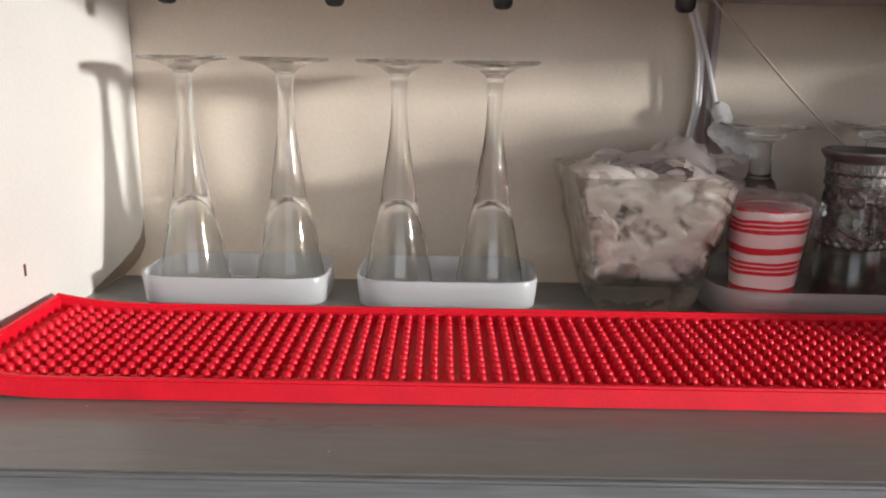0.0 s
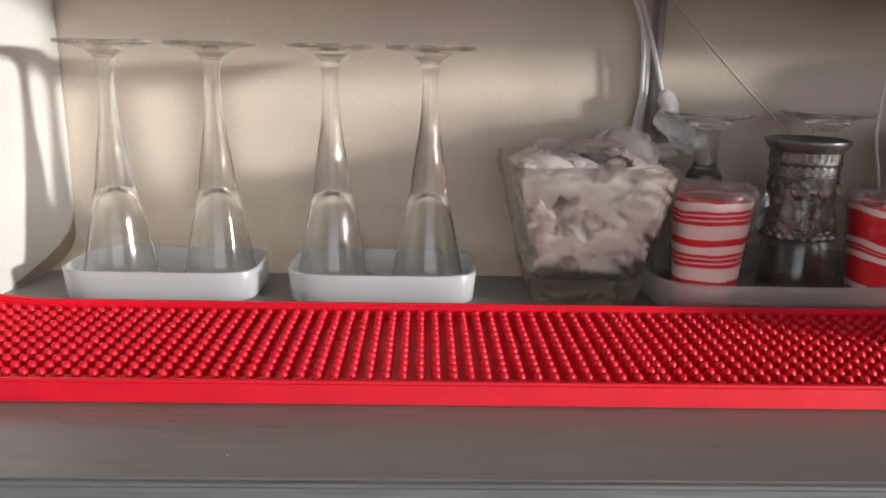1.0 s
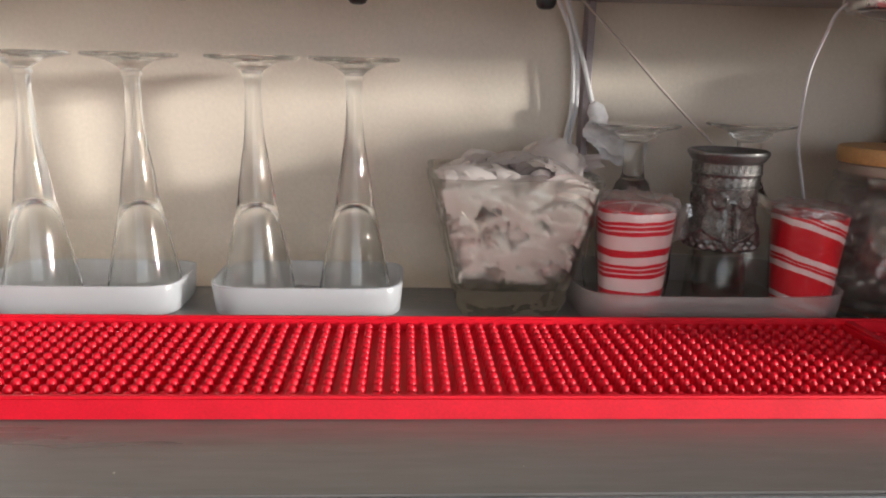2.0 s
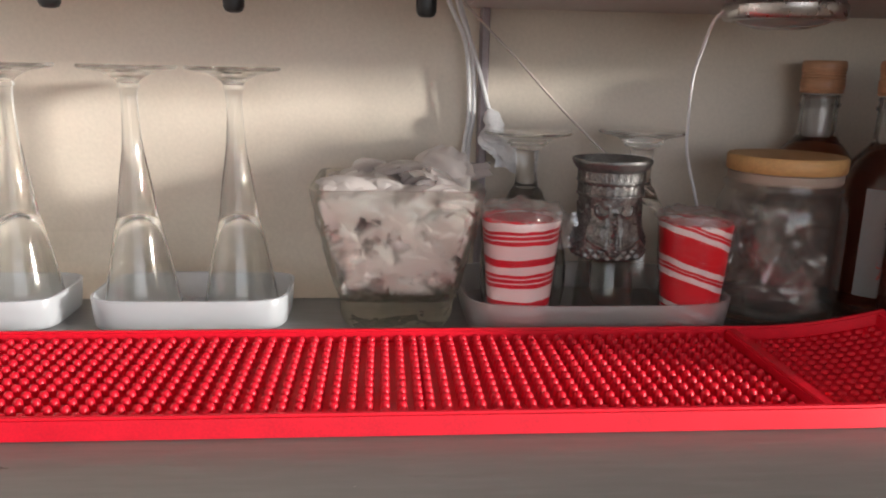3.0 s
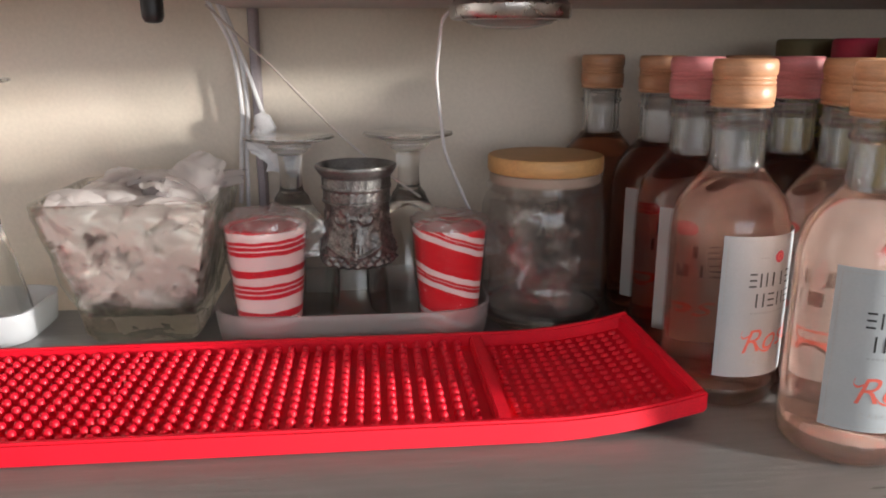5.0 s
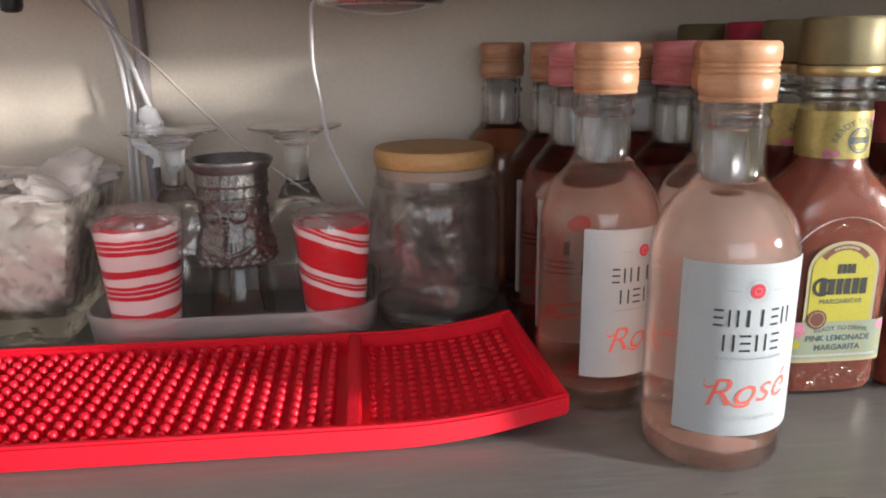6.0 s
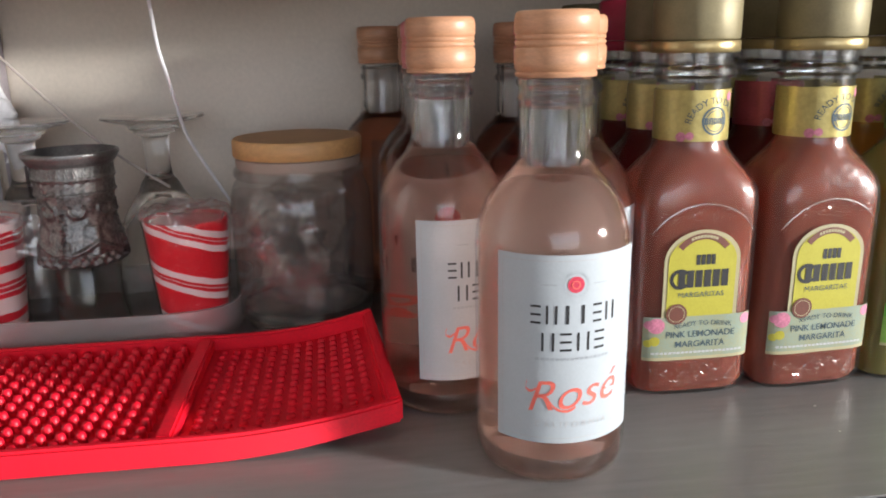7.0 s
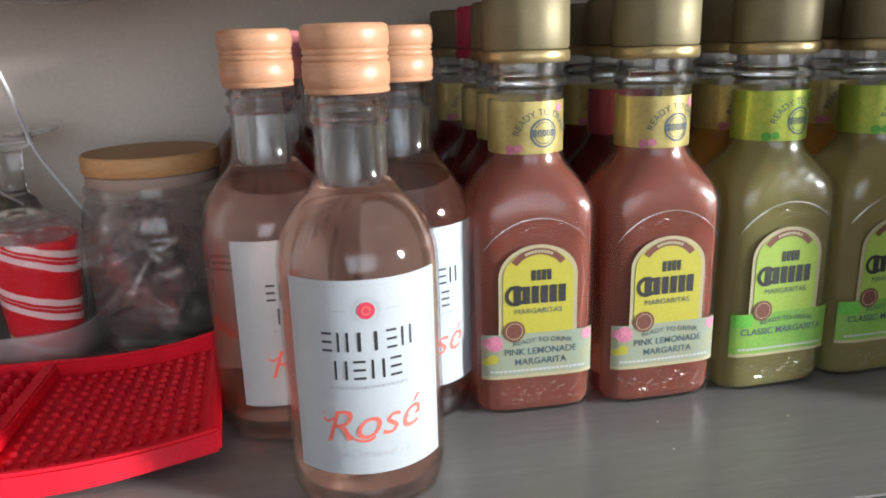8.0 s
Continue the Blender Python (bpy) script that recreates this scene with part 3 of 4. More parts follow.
def rose_bottle(m, label, cap_material, wine, turn=0.0):
    b = thing("wine_bottle", m, label, "bottle", "small wine bottles")
    outer = [(0.0, 0.0045), (0.015, 0.0030), (0.0225, 0.0006), (0.0262, 0.0002), (0.0286, 0.0018), (0.0300, 0.0052), (0.0306, 0.0100), (BODY_R, 0.0150), (BODY_R, 0.088)]
    outer += [tuple(p) for p in curve_through([(BODY_R, 0.0895), (0.0300, 0.0985), (0.0272, 0.1070), (0.0218, 0.1150), (0.0166, 0.1210), (0.0140, 0.1275), (0.0133, 0.1390)], 5)]
    outer += [(0.0133, 0.1440), (0.0146, 0.1452), (0.0148, 0.1470), (0.0136, 0.1484), (0.0134, 0.1510), (0.0142, 0.1522), (0.0134, 0.1540), (0.0133, 0.158)]
    glass = part("glass", lathe(outer, 56), M_SKIN, b)
    part("heel", lathe([(0.0, 0.0052), (0.016, 0.0036), (0.0225, 0.0012), (0.0258, 0.0009), (0.0280, 0.0024), (0.0293, 0.0056), (0.0299, 0.0102), (0.0293, 0.0118), (0.0278, 0.0074), (0.0250, 0.0042), (0.0200, 0.0048), (0.012, 0.0078), (0.0, 0.0086)], 56, wave=lambda a, z: 0.0004 * math.sin(5 * a + 400 * z) * math.sin(3 * a)), M_HEEL, glass, "thick domed glass base")
    part("neck", lathe([(0.0106, 0.1225), (0.0131, 0.1262), (0.0128, 0.1438), (0.0142, 0.1452), (0.0144, 0.1470), (0.0131, 0.1486), (0.0129, 0.1510), (0.0137, 0.1522), (0.0129, 0.1540), (0.0106, 0.1540), (0.0106, 0.1225)], 64, wave=lambda a, z: 0.00022 * math.sin(5 * a + 1) + 0.00014 * math.sin(11 * a + 40 * z)), M_NECK, glass, "thick clear neck with a collar ring")
    inner = [(0.0, 0.0096), (0.012, 0.0088), (0.0200, 0.0058), (0.0250, 0.0052), (0.0272, 0.0084), (0.0287, 0.0122), (BODY_R - 0.0011, 0.0158)] + [(r - 0.0011, z) for r, z in outer[8:] if z < 0.1225] + [(0.0142, 0.1230), (0.0135, 0.1222), (0.0, 0.1220)]
    part("wine", lathe(inner, 56), wine, b, "pale pink wine filled to the shoulder")
    cap = [(0.0142, 0.1548), (0.0151, 0.1551), (0.0153, 0.1562), (0.0147, 0.1570), (0.0153, 0.1578), (0.0155, 0.1602), (0.0155, 0.1648), (0.0147, 0.1657), (0.0153, 0.1665), (0.0153, 0.1672), (0.0146, 0.1680), (0.0152, 0.1688), (0.0152, 0.1694), (0.0148, 0.1700), (0.0156, 0.1712), (0.0156, 0.1755), (0.0151, 0.1776), (0.0140, 0.1784), (0.0, 0.1785)]
    part("cap", lathe([(0.0, 0.1548)] + cap, 48), cap_material, b, "ridged screw cap")
    half = radians(56) * BODY_R
    lab = part("label", patch(-half, half, 0.0200, 0.0942, on_body(turn), 24, 1), M_LABEL, b, "white paper label")
    pl = on_body(turn, 0.00045)
    bd = bmesh.new()
    w, i = half - 0.0022, 0.00028
    for u0, u1, v0, v1 in ((-w, w, 0.0220, 0.0220 + i), (-w, w, 0.0922 - i, 0.0922), (-w, -w + i, 0.0220, 0.0922), (w - i, w, 0.0220, 0.0922)):
        patch(u0, u1, v0, v1, pl, 14 if u1 - u0 > 0.01 else 1, 1, bd)
    part("border", bd, M_GREYINK, lab)
    part("seal", disc(0, 0.0832, 0.0031, pl), M_SEAL, lab, "round red seal")
    part("seal_mark", hoop(0, 0.0832, 0.0012, 0.0016, on_body(turn, 0.0006)), M_CORAL, lab)
    sr = hoop(0, 0.0832, 0.0043, 0.0045, pl)
    hoop(0, 0.0832, 0.0049, 0.0050, pl, bm=sr)
    patch(-0.0125, -0.0068, 0.0829, 0.0835, pl, 3, 1, sr), patch(0.0068, 0.0125, 0.0829, 0.0835, pl, 3, 1, sr)
    part("seal_ring", sr, M_PALEINK, lab)
    tn = marks("iulliu", 0.0345, 0.0072, 0.00088, 0, 0.0718, pl)
    marks("uiui", 0.0262, 0.0072, 0.00088, 0, 0.0612, pl, tn)
    part("trade_mark", tn, M_INK, lab, "two rows of plain black marks", kind="stuff")
    part("small_print", blocks(16, 0.0290, 0.0011, 0.0005, 0, 0.0545, pl, hollow=False), M_PALEINK, lab)
    part("lettering", lettering("Rosé", 0.0176, lambda u, v: pl(u * 1.02, v + 0.0400 + u * 0.10), shear=0.32, bold=-0.00008), M_CORAL, lab, "coral handwritten word")
    part("flourish", flourish(pl), M_CORAL, lab, "coral pen stroke")
    part("lettering", lettering("CALIFORNIA", 0.0033, lambda u, v: pl(u, v + 0.0278), spacing=1.65), M_GREYINK, lab)
    return b


front_bottle = rose_bottle(pose(0.5123, 0.3342, 0, 0, 0, 1), "bottle of pale rose wine with tan cap and white label", M_CAPWOOD, M_ROSE)
copy_thing(front_bottle, pose(0.4768, 0.3965, 0, 0, 0, 26))
copy_thing(front_bottle, pose(0.5375, 0.3990, 0, 0, 0, 8))
pink_bottle = rose_bottle(pose(0.4795, 0.4592, 0, 0, 0, 4), "rose wine bottle, rear-row shade in its colour, pink screw cap", M_CAPPINK, M_ROSESHADE)
tan_bottle = rose_bottle(pose(0.4820, 0.5200, 0, 0, 0, -2), "rose wine bottle, rear-row shade in its colour, tan screw cap", M_CAPWOOD, M_ROSESHADE)
copy_thing(tan_bottle, pose(0.5400, 0.5200, 0, 0, 0, 3))
copy_thing(pink_bottle, pose(0.5390, 0.4575, 0, 0, 0, 5))
rose_bottle(pose(0.4590, 0.5790, 0, 0, 0, 130), "bottle of amber wine with a brown-tan cap behind the jar", M_CAPWOOD, M_AMBERWINE)

# ---- margarita bottles ----
CA, CB, CN = 0.0292, 0.0228, 5.5


def on_front(lift=0.0004):
    def place(u, v):
        u, v = u * 1.08, 0.0200 + (v - 0.0208) * 1.07
        k = min(abs(u) / CA, 0.999)
        return Vector((u, -CB * (1 - k ** CN) ** (1 / CN) - lift, v))
    return place


def on_neck(lift=0.0003, r=0.0167):
    def place(u, v):
        return Vector(((r + lift) * math.sin(u / r), -(r + lift) * math.cos(u / r), v))
    return place


def marg_sections(inset=0.0, top_z=0.163):
    rows = [(0.0245, 0.0185, 4.0, 0.0), (0.0278, 0.0214, 4.8, 0.0020), (CA, CB, CN, 0.007), (CA, CB, CN, 0.086)]
    for z, f in ((0.0930, 1.0), (0.0985, 0.965), (0.1030, 0.86), (0.1075, 0.68), (0.1120, 0.44), (0.1160, 0.20), (0.1190, 0.06), (0.1220, 0.0)):
        rows.append((0.0166 + (CA - 0.0166) * f, 0.0166 + (CB - 0.0166) * f, 2.0 + 3.5 * f * f, z))
    rows += [(0.0166, 0.0166, 2, 0.135), (0.0164, 0.0164, 2, 0.1500), (0.0186, 0.0186, 2, 0.1512), (0.0187, 0.0187, 2, 0.1545), (0.0166, 0.0166, 2, 0.1560), (0.0166, 0.0166, 2, 0.163)]
    return [(a - inset, b - inset, n, max(z, 2.2 * inset)) for a, b, n, z in rows if z <= top_z]


def margarita_bottle(m, label, mix, cap_material, style):
    b = thing("margarita_bottle", m, label, "bottle", "margarita bottles")
    part("glass", loft(marg_sections(), 52), M_SKINMARG, b)
    part("drink", loft(marg_sections(0.0012, 0.1470), 52), mix, b)
    cap = [(0.0, 0.1668), (0.0188, 0.1668), (0.0193, 0.1682), (0.0193, 0.1868), (0.0184, 0.1884), (0.0172, 0.1888), (0.0, 0.1888)]
    part("cap", lathe(cap, 48, wave=lambda a, z: 0.00012 * math.sin(60 * a) if 0.168 <= z < 0.1869 else 0), cap_material, b, "tall matt screw cap")
    part("cap_ring", lathe([(0.0, 0.1612), (0.0192, 0.1613), (0.0196, 0.1618), (0.0197, 0.1658), (0.0192, 0.1664), (0.0, 0.1665)], 48), M_GOLDRING if cap_material is M_CAPGOLD else cap_material, b, "shinier ring under the cap")
    part("neck", lathe([(0.0140, 0.1482), (0.0160, 0.1482), (0.0161, 0.1500), (0.0182, 0.1514), (0.0182, 0.1540), (0.0161, 0.1556), (0.0161, 0.1610), (0.0140, 0.1610), (0.0140, 0.1482)], 40), M_GLASS, b, "thick clear neck with a collar ring")
    foil = {"pink": M_GOLDFOIL, "lime": M_LIMEFOIL, "red": M_REDFOIL}.get(style, M_GOLDFOIL)
    nl = part("neck_label", patch(-0.040, 0.040, 0.1225, 0.1452, on_neck(), 30, 1), foil, b, "metallic neck label")
    pn = on_neck(0.00045)
    part("lettering", lettering("READY TO DRINK", 0.0042, lambda u, v: pn(0.004 + (0.0125 + v) * math.sin(u / 0.0125), 0.1285 + (0.0125 + v) * math.cos(u / 0.0125) - 0.0005)), M_NAVY, nl)
    sl = hoop(0.004, 0.1315, 0.0055, 0.0064, pn)
    hoop(0.004, 0.1315, 0.0044, 0.0048, pn, bm=sl), blocks(5, 0.0110, 0.0030, 0.0006, 0.004, 0.1315, pn, bm=sl)
    part("seal", sl, M_NAVY, nl, "round dark seal")
    for fu, fv, fr in ((-0.0110, 0.1245, 0.0022), (-0.0072, 0.1250, 0.0018), (0.0125, 0.1420, 0.0020)):
        part("flower", disc(fu, fv, fr, pn), M_GREENINK if style == "lime" else M_PINKINK, nl)
    if style not in ("pink", "lime"):
        return b
    field = M_YELLOW if style == "pink" else M_LIMEINK
    arch = lambda w, z0, z1: [(-w, z0), (w, z0)] + [(w * math.cos(radians(a)), z1 - w * 0.80 + w * 0.80 * math.sin(radians(a))) for a in range(0, 181, 10)]
    lab = part("label", outline(arch(0.0170, 0.0385, 0.0800), on_front(0.0002)), M_CREAMINK, b, "arched paper label")
    part("field", outline(arch(0.0152, 0.0395, 0.0782), on_front(0.00035)), field, lab)
    pf = on_front(0.0005)
    part("ridge", tube([on_front(0.0001)(0.0262 * math.cos(radians(k)), 0.0655 + 0.0255 * math.sin(radians(k))) for k in range(30, 151, 5)], 0.0005), M_DASH, b, "raised arched ridge in the glass")
    part("arc_band", hoop(0, 0.0640, 0.0118, 0.0146, pf, 38, 142), M_BROWNINK, lab, "brown curved band")
    part("small_print", blocks(9, 0.0125, 0.0012, 0.0004, 0, 0.0, lambda u, v: on_front(0.00065)((0.0132 + v) * math.sin(u / 0.0132), 0.0640 + (0.0132 + v) * math.cos(u / 0.0132)), hollow=False), M_CREAMINK, lab)
    tm = blocks(4, 0.0090, 0.0046, 0.0009, 0.0012, 0.0668, pf)
    blocks(6, 0.0232, 0.0078, 0.00165, 0.0006, 0.0583, pf, bm=tm)
    hoop(-0.0098, 0.0583, 0.0030, 0.0046, pf, 40, 320, bm=tm)
    part("trade_mark", tm, M_INK, lab, "plain dark marks", kind="stuff")
    part("lettering", lettering("MARGARITAS", 0.0034, lambda u, v: pf(u, v + 0.0510), spacing=1.02), M_NAVY, lab)
    em = bmesh.new()
    er = random.Random(3)
    for k in range(220):
        low_row = k % 5 < 3
        u, v = er.uniform(-0.021, 0.021), er.uniform(0.0085, 0.0185) if low_row else er.uniform(0.0830, 0.0890)
        w, h, sl = er.uniform(0.0003, 0.0009), er.uniform(0.00012, 0.00026), er.uniform(-0.6, 0.6)
        pe = on_front(er.uniform(0.0003, 0.0006))
        tilt = er.uniform(-0.0003, 0.0003)
        vs = [em.verts.new(pe(u + a * w, v + b_ * h + a * sl * w) + Vector((0, -tilt * b_, 0))) for a, b_ in ((-1, -1), (1, -1), (1, 1), (-1, 1))]
        em.faces.new(vs)
    part("embossing", em, M_DASH, b, "small raised dashes in the glass", kind="stuff")
    band = part("band", patch(-0.0242, 0.0242, 0.0220, 0.0412, on_front(0.0004), 30, 1), M_TEALINK if style == "pink" else M_LIMEBAND, b, "printed band round the bottle")
    part("edge_line", patch(-0.0242, 0.0242, 0.0208, 0.0222, on_front(0.0005), 30, 1), M_CREAMINK, band)
    pb = on_front(0.00058)
    part("round_seal", disc(-0.0105, 0.0425, 0.0047, on_front(0.00066)), M_BROWNINK, band, "brown round seal")
    part("seal_ring", hoop(-0.0105, 0.0425, 0.0034, 0.0037, on_front(0.00076)), M_CREAMINK, band)
    part("lettering", lettering("READY TO DRINK", 0.0032, lambda u, v: pb(u + 0.002, v + 0.0378 - 12 * u * u * 0.6), spacing=1.02), M_NAVY, band)
    if style == "pink":
        part("lettering", lettering("PINK LEMONADE", 0.0041, lambda u, v: pb(u + 0.001, v + 0.0328), bold=0.00005), M_NAVY, band)
        part("lettering", lettering("MARGARITA", 0.0041, lambda u, v: pb(u + 0.001, v + 0.0281), bold=0.00005), M_NAVY, band)
        for fu, fv, fr in ((-0.0190, 0.0372, 0.0036), (-0.0222, 0.0376, 0.0019), (0.0216, 0.0385, 0.0024)):
            part("flower", disc(fu, fv, fr, pb), M_PINKINK, band, "pink printed flower")
        for fu, fv, fr in ((-0.0195, 0.0300, 0.0022), (-0.0222, 0.0290, 0.0018)):
            part("lemon", disc(fu, fv, fr, pb), M_YELLOW, band)
    else:
        part("lettering", lettering("CLASSIC MARGARITA", 0.0042, lambda u, v: pb(u, v + 0.0325), bold=0.00005), M_NAVY, band)
        part("leaf", patch(-0.0242, -0.0150, 0.0350, 0.0410, pb, 6, 1), M_GREENINK, band, "dark green printed leaf")
    part("small_print", blocks(22, 0.0420, 0.0010, 0.0004, 0, 0.0243, pb, hollow=False), M_GREYINK, band)
    return b


pink = margarita_bottle(pose(0.5935, 0.3930, 0, 0, 0, 0), "pink lemonade margarita bottle with gold cap and yellow arched label", M_PINKMARG, M_CAPGOLD, "pink")
copy_thing(pink, pose(0.6535, 0.3915, 0, 0, 0, 3))
lime = margarita_bottle(pose(0.7130, 0.3925, 0, 0, 0, 4), "cloudy lime margarita bottle with gold cap and green band label", M_LIMEMARG, M_CAPGOLD, "lime")
copy_thing(lime, pose(0.7725, 0.3970, 0, 0, 0, 4))
dark = margarita_bottle(pose(0.5980, 0.4400, 0, 0, 0, 0), "dark red margarita bottle with a gold cap behind the front row", M_REDMARG, M_CAPGOLD, "back")
margarita_bottle(pose(0.6580, 0.4400, 0, 0, 0, 10), "dark red margarita bottle with a red foil neck label", M_REDMARG, M_CAPGOLD, "red")
amber = margarita_bottle(pose(0.7175, 0.4400, 0, 0, 0, 5), "amber margarita bottle with gold foil neck label", M_AMBERMARG, M_CAPGOLD, "back")
margarita_bottle(pose(0.5990, 0.4870, 0, 0, 0, 0), "dark red bottle with a red cap in the back rows", M_REDMARG, M_CAPRED, "back")
copy_thing(amber, pose(0.7770, 0.4440, 0, 0, 0, 0))
copy_thing(dark, pose(0.5930, 0.5450, 0, 0, 0, 0))
copy_thing(dark, pose(0.6590, 0.4870, 0, 0, 0, 0))
copy_thing(amber, pose(0.7190, 0.4870, 0, 0, 0, 0))
margarita_bottle(pose(0.7450, 0.5350, 0, 0, 0, 0), "amber bottle with a red cap in the back rows", M_AMBERMARG, M_CAPRED, "back")

# ---- storage trays ----


def tray(m, a, b, h, material, label):
    t = thing("plastic_tray", m, label, "tray", "plastic trays")
    n = 5.2
    out = [(a * 0.955, b * 0.94, n, 0.0003), (a * 0.975, b * 0.965, n, 0.0015), (a * 0.99, b * 0.985, n, h * 0.5), (a, b, n, h - 0.0006), (a - 0.0003, b - 0.0003, n, h)]
    inn = [(a - 0.0016, b - 0.0016, n, h), (a - 0.0020, b - 0.0020, n, h - 0.0006), (a * 0.97, b * 0.955, n, h * 0.4), (a * 0.94, b * 0.92, n, 0.0022)]
    part("body", loft(out + inn, 64), material, t)
    part("rim", loft([(a + 0.0002, b + 0.0002, n, h - 0.0005), (a + 0.0003, b + 0.0003, n, h + 0.0003), (a - 0.0014, b - 0.0014, n, h + 0.0004), (a - 0.0018, b - 0.0018, n, h - 0.0004)], 64, cap=False), material, t)
    return t


tray(pose(-0.1415, 0.5265, 0), 0.0645, 0.0360, 0.0205, M_TRAY, "milky white plastic tray holding two upturned glasses")
tray(pose(0.0055, 0.5265, 0), 0.0630, 0.0370, 0.0205, M_TRAY, "milky white plastic tray holding two upturned glasses")
tray(pose(0.2750, 0.5315, 0), 0.0905, 0.0580, 0.0215, M_TRAYCLEAR, "frosted clear plastic tray holding candles and glasses")

# ---- upturned flute glasses ----
flute = thing("flute_glass", pose(0.0357, 0.5240, 0.0025), "clear tall flute glass standing upside down in a tray", "glass", "upturned flute glasses")
fl_out = [tuple(p) for p in curve_through([(0.0250, 0.0), (0.0238, 0.014), (0.0200, 0.034), (0.0160, 0.054), (0.0138, 0.0635), (0.0126, 0.0690), (0.0110, 0.082), (0.0090, 0.096), (0.0068, 0.110), (0.0056, 0.124), (0.0050, 0.141), (0.0056, 0.1486)], 4)]
fl_foot = [(0.0, 0.1490), (0.0066, 0.1492), (0.0067, 0.1508), (0.0060, 0.1520), (0.0080, 0.1545), (0.0150, 0.1585), (0.0230, 0.1602), (0.0288, 0.1610), (0.0300, 0.1620), (0.0294, 0.1634), (0.0200, 0.1634), (0.0, 0.1630)]
fl_in = [(0.0, 0.0690), (0.0030, 0.0684), (0.0072, 0.0655), (0.0110, 0.0610), (0.0142, 0.0535), (0.0187, 0.034), (0.0225, 0.014), (0.0238, 0.0004), (0.0244, -0.0003)]
part("bowl", lathe(fl_in + fl_out + [(0.0, 0.1488)], 56), M_GLASS, flute)
part("foot", lathe(fl_foot, 56), M_GLASS, flute)
for x, y in ((-0.0292, 0.5225), (-0.1067, 0.5265), (-0.1753, 0.5265)):
    copy_thing(flute, pose(x, y, 0.0025, 0, 0, 40 * x))

# ---- short stemmed glasses behind the candles ----
coupe = thing("short_stem_glass", pose(0.2325, 0.5520, 0.0005), "clear short-stemmed glass standing upside down in the tray", "glass", "upturned short glasses")
cp_out = [tuple(p) for p in curve_through([(0.0290, 0.0), (0.0315, 0.018), (0.0300, 0.040), (0.0235, 0.062), (0.0140, 0.077), (0.0115, 0.083), (0.0082, 0.088), (0.0075, 0.100), (0.0085, 0.112)], 4)]
cp_foot = [(0.0125, 0.1145), (0.0122, 0.1158), (0.0150, 0.1170), (0.0148, 0.1182), (0.0190, 0.1205), (0.0290, 0.1228), (0.0312, 0.1238), (0.0305, 0.1252), (0.0200, 0.1248), (0.0, 0.1246)]
cp_in = [(0.0, 0.076), (0.0060, 0.0745), (0.0130, 0.0690), (0.0220, 0.058), (0.0286, 0.038), (0.0301, 0.018), (0.0277, 0.0004)]
part("bowl", lathe(cp_in + cp_out + [(0.0, 0.1122)], 56), M_GLASS, coupe)
part("foot", lathe([(0.0, 0.1126), (0.0090, 0.1127)] + cp_foot, 56), M_GLASS, coupe)
copy_thing(coupe, pose(0.3142, 0.5492, 0.0023))

# ---- candles in cellophane ----


def crumple(bm, amount, scale, seed):
    for v in bm.verts:
        p = v.co * scale + Vector((seed, seed * 0.7, -seed))
        v.co += amount * noise.noise_vector(p) + amount * 0.45 * noise.noise_vector(p * 2.7)
    return bm


def candle(m, wax, label, seed):
    c = thing("candle", m, label, "candle", "striped candles")
    prof = [(0.0, 0.0), (0.0165, 0.0), (0.0178, 0.0012), (0.0232, 0.0655), (0.0236, 0.0690), (0.0226, 0.0706), (0.0205, 0.0700), (0.0195, 0.0668), (0.0, 0.0660)]
    part("wax", lathe(prof, 48), wax, c)
    part("top", lathe([(0.0, 0.0670), (0.0190, 0.0674), (0.0192, 0.0690), (0.0, 0.0684)], 40), M_REDWAX, c, "red wax top")
    sk = lathe([(0.0192, 0.0020), (0.0202, 0.0150), (0.0218, 0.035), (0.0240, 0.0650), (0.0246, 0.0705)], 40)
    bmesh.ops.subdivide_edges(sk, edges=sk.edges[:], cuts=1, use_grid_fill=True)
    part("wrapper", crumple(sk, 0.0014, 95, seed), M_CELLO, c, "clear cellophane wrapper")
    tp = lathe([(0.0246, 0.0705), (0.0250, 0.0735), (0.0232, 0.0768), (0.0180, 0.0778), (0.0110, 0.0755), (0.0050, 0.0768), (0.0, 0.0760)], 44)
    bmesh.ops.subdivide_edges(tp, edges=tp.edges[:], cuts=1, use_grid_fill=True)
    for v in tp.verts:
        v.co.z = max(v.co.z, 0.0705)
    part("wrapper_top", crumple(tp, 0.0032, 130, seed + 2), M_CELLOTOP, c, "gathered crinkled cellophane over the top")
    wing = bmesh.new()
    patch(0.0, 0.014, 0.0, 0.022, lambda u, v: Vector((0.020 + u, -0.006 + 0.35 * u, 0.050 + v)), 10, 10, wing)
    part("wrapper_end", crumple(wing, 0.0035, 110, seed + 3), M_CELLOTOP, c, "loose cellophane fold")
    return c


candle(pose(0.2205, 0.5000, 0.0025) @ Matrix.Diagonal((1.09, 1.09, 1.035, 1)), M_PWHITE, "white candle with red stripes wrapped in clear cellophane", 1.0)
candle(pose(0.3380, 0.5000, 0.0025, 0, 0, 10) @ Matrix.Diagonal((1.02, 1.02, 0.99, 1)), M_PRED, "red candle with white swirls wrapped in clear cellophane", 7.0)

